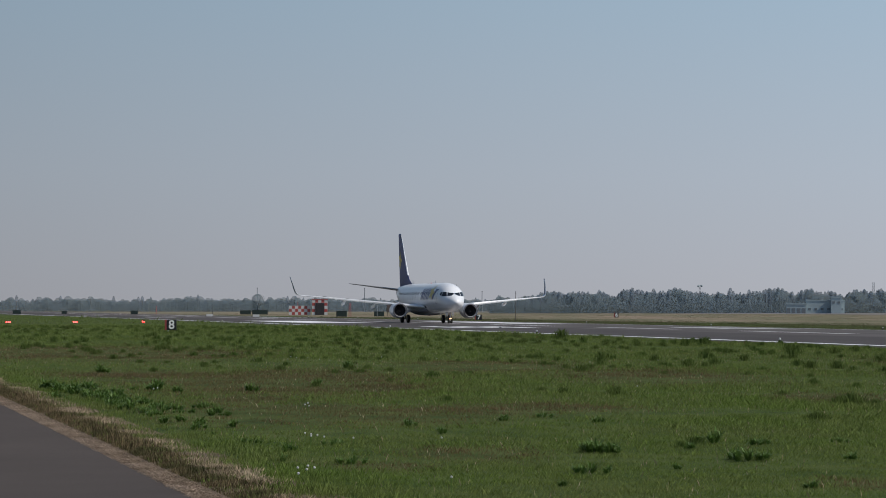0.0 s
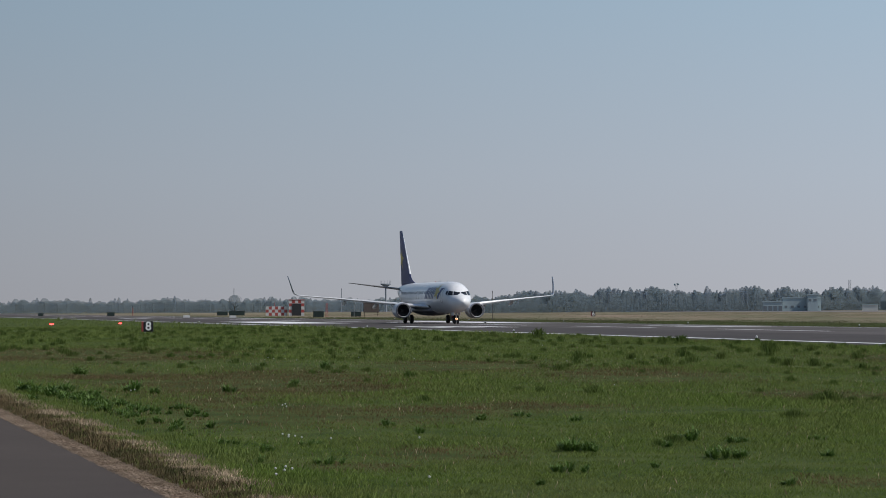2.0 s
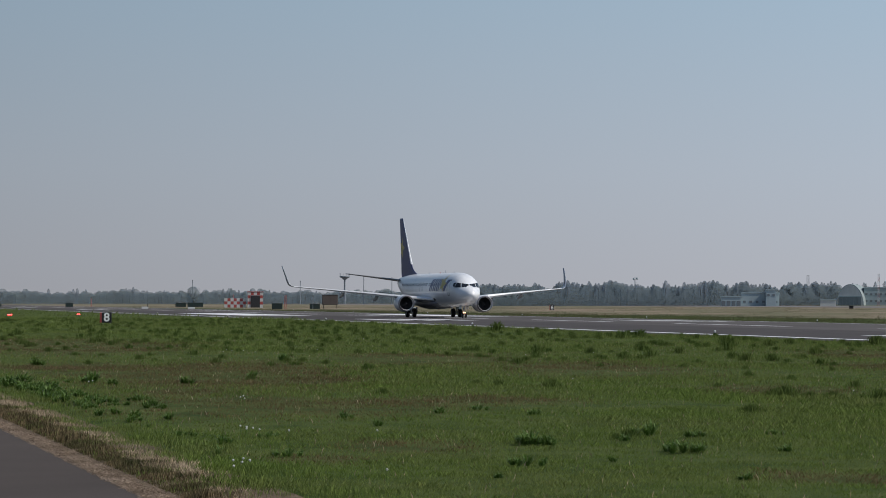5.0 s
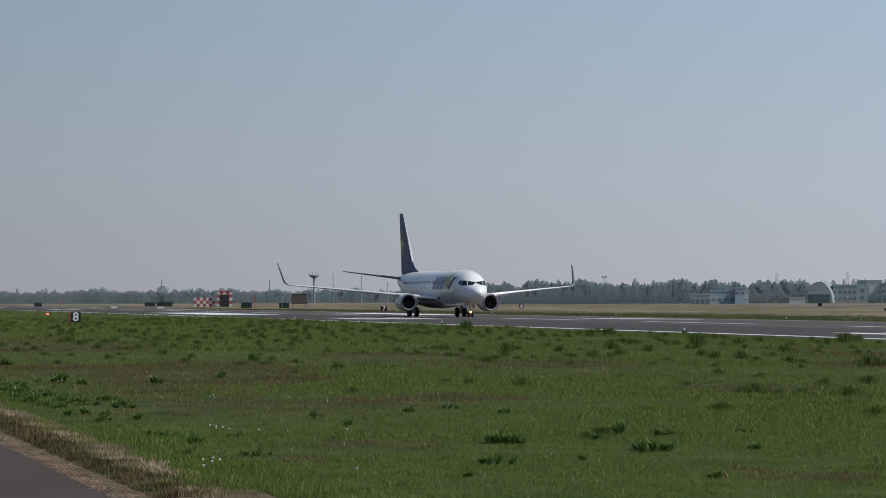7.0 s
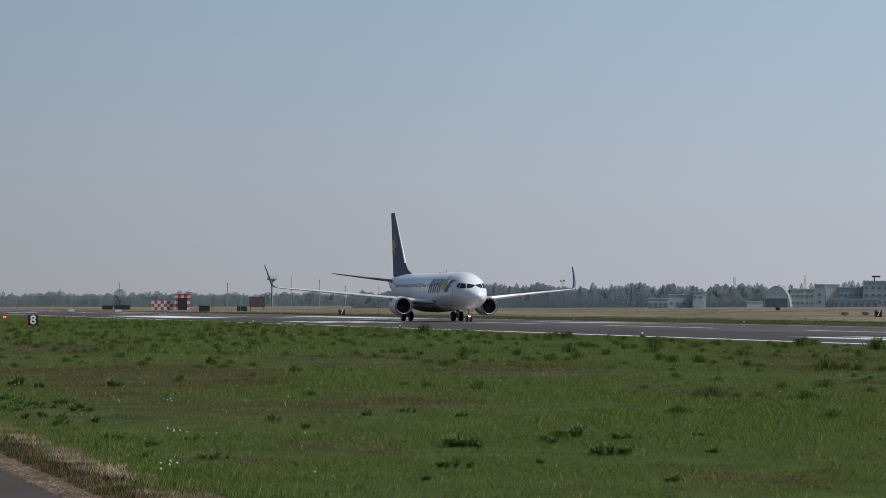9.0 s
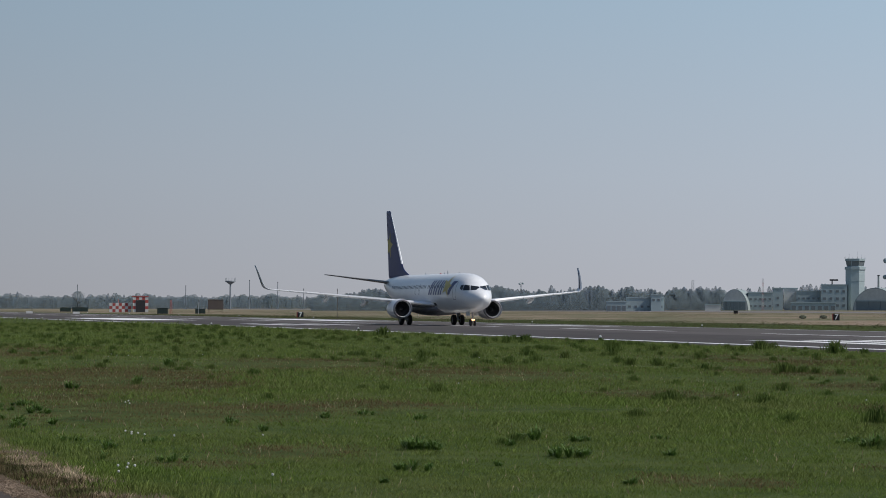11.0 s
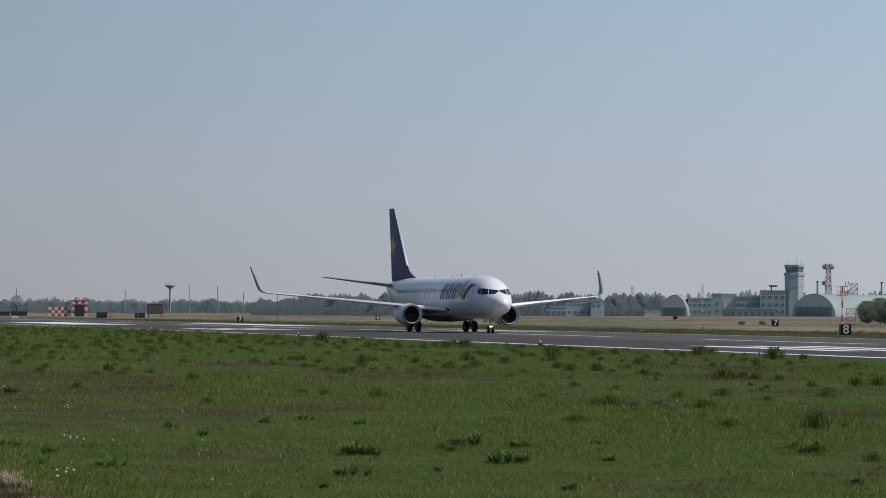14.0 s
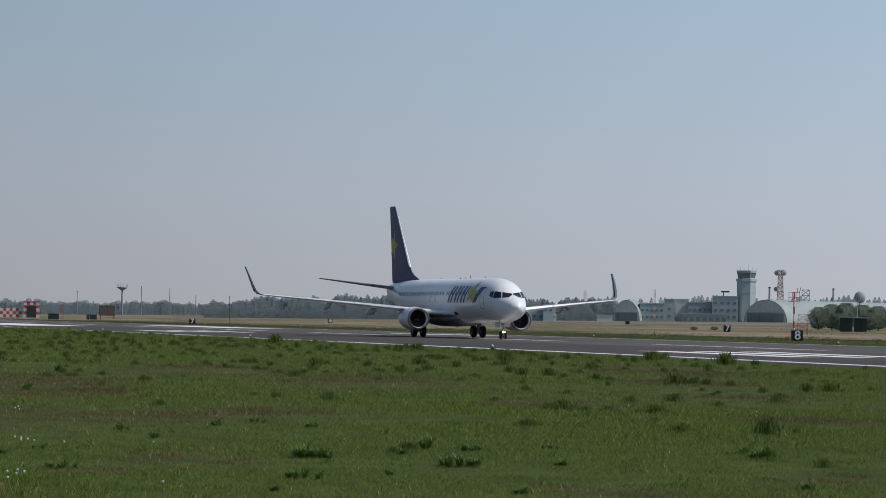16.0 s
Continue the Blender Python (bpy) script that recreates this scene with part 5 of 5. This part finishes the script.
def weed_mesh(leaves, h, spread, width, seed, heads=4):
    """Several rosettes of arching leaves grown together."""
    r = np.random.default_rng(seed)
    tris = []
    centres = r.normal(0, spread * 0.55, (heads, 2))
    for k in range(leaves):
        c = centres[k % heads]
        a = r.uniform(0, 2 * np.pi)
        ln = r.uniform(0.35, 1.0) * (0.65 + 0.35 * ((k % heads) == 0))
        d = np.array([np.cos(a), np.sin(a), 0.0])
        sd = np.array([-np.sin(a), np.cos(a), 0.0]) * width * r.uniform(0.5, 1.2)
        o = np.array([c[0], c[1], 0.0]) + d * r.uniform(0, 0.04)
        p1 = o + d * spread * ln * r.uniform(0.15, 0.5) + np.array([0, 0, h * ln * r.uniform(0.5, 0.9)])
        p2 = o + d * spread * ln * r.uniform(0.4, 1.1) + np.array([0, 0, h * ln * r.uniform(0.4, 1.25)])
        tris += [[o - sd * 0.3, o + sd * 0.3, p1 + sd], [o - sd * 0.3, p1 + sd, p1 - sd], [p1 - sd, p1 + sd, p2]]
    return np.array(tris)


def weeds():
    broad = [tri_mesh("weed", weed_mesh(190, 0.21, 0.21, 0.017, k), "weed") for k in range(3)]
    first = {}

    def put(kinds, k, x, y, size, label, cat, group):
        src = kinds[k % 3]
        m = pose(x, y, float(plan_height(np.array([x]), np.array([y]))[0]) + 0.02, 0, 0, (k * 77) % 360)
        if src.name not in first:
            first[src.name] = True
            src.matrix_basis = m @ Matrix.Scale(size, 4)
            ob = src
        else:
            ob = copy_thing(src, m)
            ob.scale = (size, size, size)
        tagged(ob, label, cat, group)

    near = [  # plan position and height
        (-9.0, 68.4, 0.21), (-7.9, 64.9, 0.17), (-6.9, 61.0, 0.15), (-6.2, 56.2, 0.13), (-5.8, 55.0, 0.13), (-5.8, 58.2, 0.11), (-6.5, 68.5, 0.19), (-5.9, 67.2, 0.11), (-4.8, 54.4, 0.1), (-4.4, 68.2, 0.13), (-10.2, 90.0, 0.17), (-1.1, 36.6, 0.08),
        (-2.0, 39.6, 0.09), (-2.0, 36.9, 0.07), (-3.8, 46.4, 0.08), (-3.1, 74.4, 0.14), (-3.0, 96.7, 0.16), (2.1, 40.1, 0.13), (1.95, 39.9, 0.11), (2.25, 39.8, 0.10), (1.7, 34.9, 0.1), (3.4, 41.0, 0.07), (3.8, 42.6, 0.13), (3.9, 38.2, 0.12),
        (3.75, 38.5, 0.1), (4.4, 42.0, 0.08), (2.6, 49.4, 0.08), (2.8, 36.0, 0.05), (1.0, 49.4, 0.08), (1.7, 51.1, 0.08), (5.3, 38.7, 0.07), (4.0, 32.5, 0.06), (5.7, 43.0, 0.06)]
    near += [(1.3, 32.4, 0.05), (-7.9, 62.1, 0.14), (-8.2, 69.4, 0.16), (-4.0, 51.9, 0.09), (-2.7, 39.2, 0.06), (4.5, 42.4, 0.07), (8.4, 40.8, 0.13), (8.35, 42.1, 0.08), (8.2, 41.8, 0.06), (7.5, 34.1, 0.07), (-0.5, 47.2, 0.08), (-1.5, 41.4, 0.07),
             (0.0, 44.8, 0.08), (8.7, 49.3, 0.07), (10.8, 50.2, 0.09), (10.2, 60.7, 0.1), (4.1, 38.4, 0.08), (-7.3, 63.0, 0.13), (-6.5, 59.3, 0.13), (-8.5, 66.6, 0.16), (-5.2, 53.6, 0.11)]
    for k in range(80):  # a band of weeds beside the road
        s, q = -38 - 34 * math.sqrt(rng.uniform(0, 1)), -77.5 + abs(rng.normal(0, 0.75))
        w = place(s, q)
        near.append((w.x, w.y, float(rng.uniform(0.03, 0.10))))
    for k, (x, y, size) in enumerate(near):
        put(broad, k, x, y, size * 7.4, "low dark green broad-leaved weed clump in the grass", "weed", "weeds in the grass")


weeds()


def dandelions():
    spots = [(-2.4, 53.4), (-2.3, 51.7), (-2.4, 52.5), (-1.9, 41.8), (-1.8, 41.5), (-1.6, 40.8), (-1.2, 40.5), (-1.8, 41.0), (-1.5, 33.1), (-1.5, 33.6), (-1.55, 32.6), (-1.4, 33.2), (0.0, 40.7), (-5.4, 106.8), (-5.1, 104.6), (-4.7, 104.6),
             (-4.2, 102.5), (-6.2, 65.4), (-6.2, 64.6), (4.5, 69.2), (7.6, 105.8), (-0.2, 105.0), (-0.7, 142.3), (-5.3, 102.7), (-2.2, 108.6), (-1.7, 41.2), (-1.6, 33.5), (0.1, 31.4), (5.0, 102.0), (5.8, 141.9), (11.6, 57.3), (9.7, 61.0)]
    base = None
    for k, (x, y) in enumerate(spots):
        m = pose(x, y, float(plan_height(np.array([x]), np.array([y]))[0]), 0, 0, k * 50)
        if base is None:
            base = thing("dandelion", m, "white dandelion seed head on a thin stem", "flower", "dandelions in the grass")
            part("stem", rod(bmesh.new(), (0, 0, 0), (0.01, 0, 0.15), 0.004, n=5), "weed", base)
            bm = bmesh.new()
            bmesh.ops.create_icosphere(bm, subdivisions=2, radius=0.014, matrix=Matrix.Translation((0.01, 0, 0.165)))
            for v in bm.verts:
                v.co += (v.co - Vector((0.01, 0, 0.165))) * random.uniform(-0.2, 0.2)
            part("seed_head", bm, "seed", base, "fluffy white seed head")
        else:
            copy_thing(base, m)


dandelions()


# ---- swallows ----
BIRDS = []


def bird(name="swallow", label="small dark swallow flying low over the field", category="bird", size=1.0):
    t = thing(name, pose(-60, 150, 8), label, category)
    t.scale = (size,) * 3
    bm = bmesh.new()
    loft(bm, [[Vector((x, r * math.cos(2 * math.pi * i / 10), r * 0.9 * math.sin(2 * math.pi * i / 10))) for i in range(10)] for x, r in ((0.10, 0.004), (0.085, 0.018), (0.06, 0.024), (0.0, 0.028), (-0.06, 0.018), (-0.09, 0.008))])
    part("body", bm, "dark", t, smooth=True)
    bm = bmesh.new()
    for k in (-1, 1):
        bm.faces.new([bm.verts.new(v) for v in ((-0.08, 0, 0), (-0.17, k * 0.035, 0), (-0.10, k * 0.012, 0.002))])
    part("tail", bm, "dark", t)
    ws = []
    for k in (-1, 1):
        bm = bmesh.new()
        loft(bm, [[Vector((x0, k * y, z)), Vector((x1, k * y, z + 0.004)), Vector((x1 - 0.004, k * y, z - 0.002)), Vector((x0 + 0.002, k * y, z - 0.003))] for y, x0, x1, z in ((0.0, -0.03, 0.045, 0), (0.07, -0.02, 0.05, 0.0), (0.17, -0.09, -0.06, 0.0))])
        w = part("wing", bm, "dark", t)
        ws.append((w, k))
    BIRDS.append((t, ws))


bird()
bird()
bird("flying_insect", "tiny dark insect flying through the air", "insect", 0.08)
bird("flying_insect", "small brown bee flying close by", "insect", 0.07)
bird(size=1.4)
bird("flying_insect", "tiny dark insect flying through the air", "insect", 0.07)


# ---- what moves ----
def motions():
    speed = 8.6424
    turn = Matrix.Rotation(radians(HEADING), 4, "Z")
    walk(airliner, [(t / 2, Matrix.Translation(place(-399.91 + speed * t / 2, 0, 0.10)) @ turn) for t in range(33)])
    for w, (x, y, z), r in WHEELS:
        step = 2 if r > 0.5 else 1
        walk(w, [(k / FPS, Matrix.Translation((x, y, z)) @ Matrix.Rotation(speed * k / FPS / r, 4, "Y")) for k in range(0, 16 * FPS + 1, step)])

    # seconds, bearing and height angle: swallows 150 m and 260 m away, insects 10 m and 2 m away
    paths = ([(0, -30, 3.0), (2.4, -11.5, 3.6), (3.0, -6.04, 2.67), (3.3, -4.03, 1.80), (3.4, -3.27, 1.27), (3.5, -2.58, 0.73), (4.0, 2.68, 0.89), (4.1, 3.84, 1.19), (4.2, 5.26, 1.18), (4.6, 10.5, 1.6), (5.2, 18, 2.5), (16, 80, 5)],
             [(0, -30, 0.6), (2.8, -12.5, 0.6), (3.3, -4.90, 0.76), (3.4, -3.67, 0.47), (3.5, -2.95, 0.28), (3.9, 1.2, 0.05), (4.2, 6.0, 0.4), (4.6, 13.5, 0.8), (5.2, 20, 2.0), (16, 80, 5)],
             [(0, 25, 1.0), (0.4, 10.0, 2.7), (0.5, 6.4, 3.47), (0.6, 2.43, 4.16), (0.7, -1.08, 4.8), (0.8, -4.07, 5.23), (0.9, -7.0, 5.6), (1.0, -10.2, 6.0), (2, -40, 10), (16, -80, 20)],
             [(0, -70, 25.0), (3.4, -22, 10.0), (3.5, -13.1, 7.4), (3.6, -4.77, 4.81), (3.7, 3.55, 2.16), (3.8, 11.9, 0.5), (4.0, 28, 0.5), (16, 80, 8)],
             [(0, 1.10, -0.33), (2.0, 1.25, -0.25), (2.2, 1.45, 0.18), (2.3, 1.535, 0.303), (2.5, 1.684, 0.374), (2.7, 1.86, 0.373), (2.9, 2.11, 0.286), (3.1, 2.5, 0.15), (3.4, 3.4, -0.05), (4.0, 5.5, 0.0), (5.0, 12, 0.3), (16, 60, 3)],
             [(0, 12, -8), (1.2, 2.0, -6.2), (1.4, -0.05, -1.6), (1.5, -1.05, 0.74), (1.6, -2.05, 3.06), (1.8, -4.0, 7.7), (2.2, -8, 15), (16, -60, 40)])
    for (b, ws), path, dist in zip(BIRDS, paths, (150, 150, 10, 2.0, 260, 10)):
        rows = []
        for t, right, up in path:
            x, y = spot(right, dist)
            rows.append((t, pose(x, y, EYE_Z + dist * math.tan(radians(up)), 0, 0, -right)))
        walk(b, rows)
        for w, k in ws:
            walk(w, [(f / FPS, Matrix.Rotation(radians(k * 38 * math.sin(f * 1.4)), 4, "X")) for f in range(0, 16 * FPS + 1, 2)])


motions()
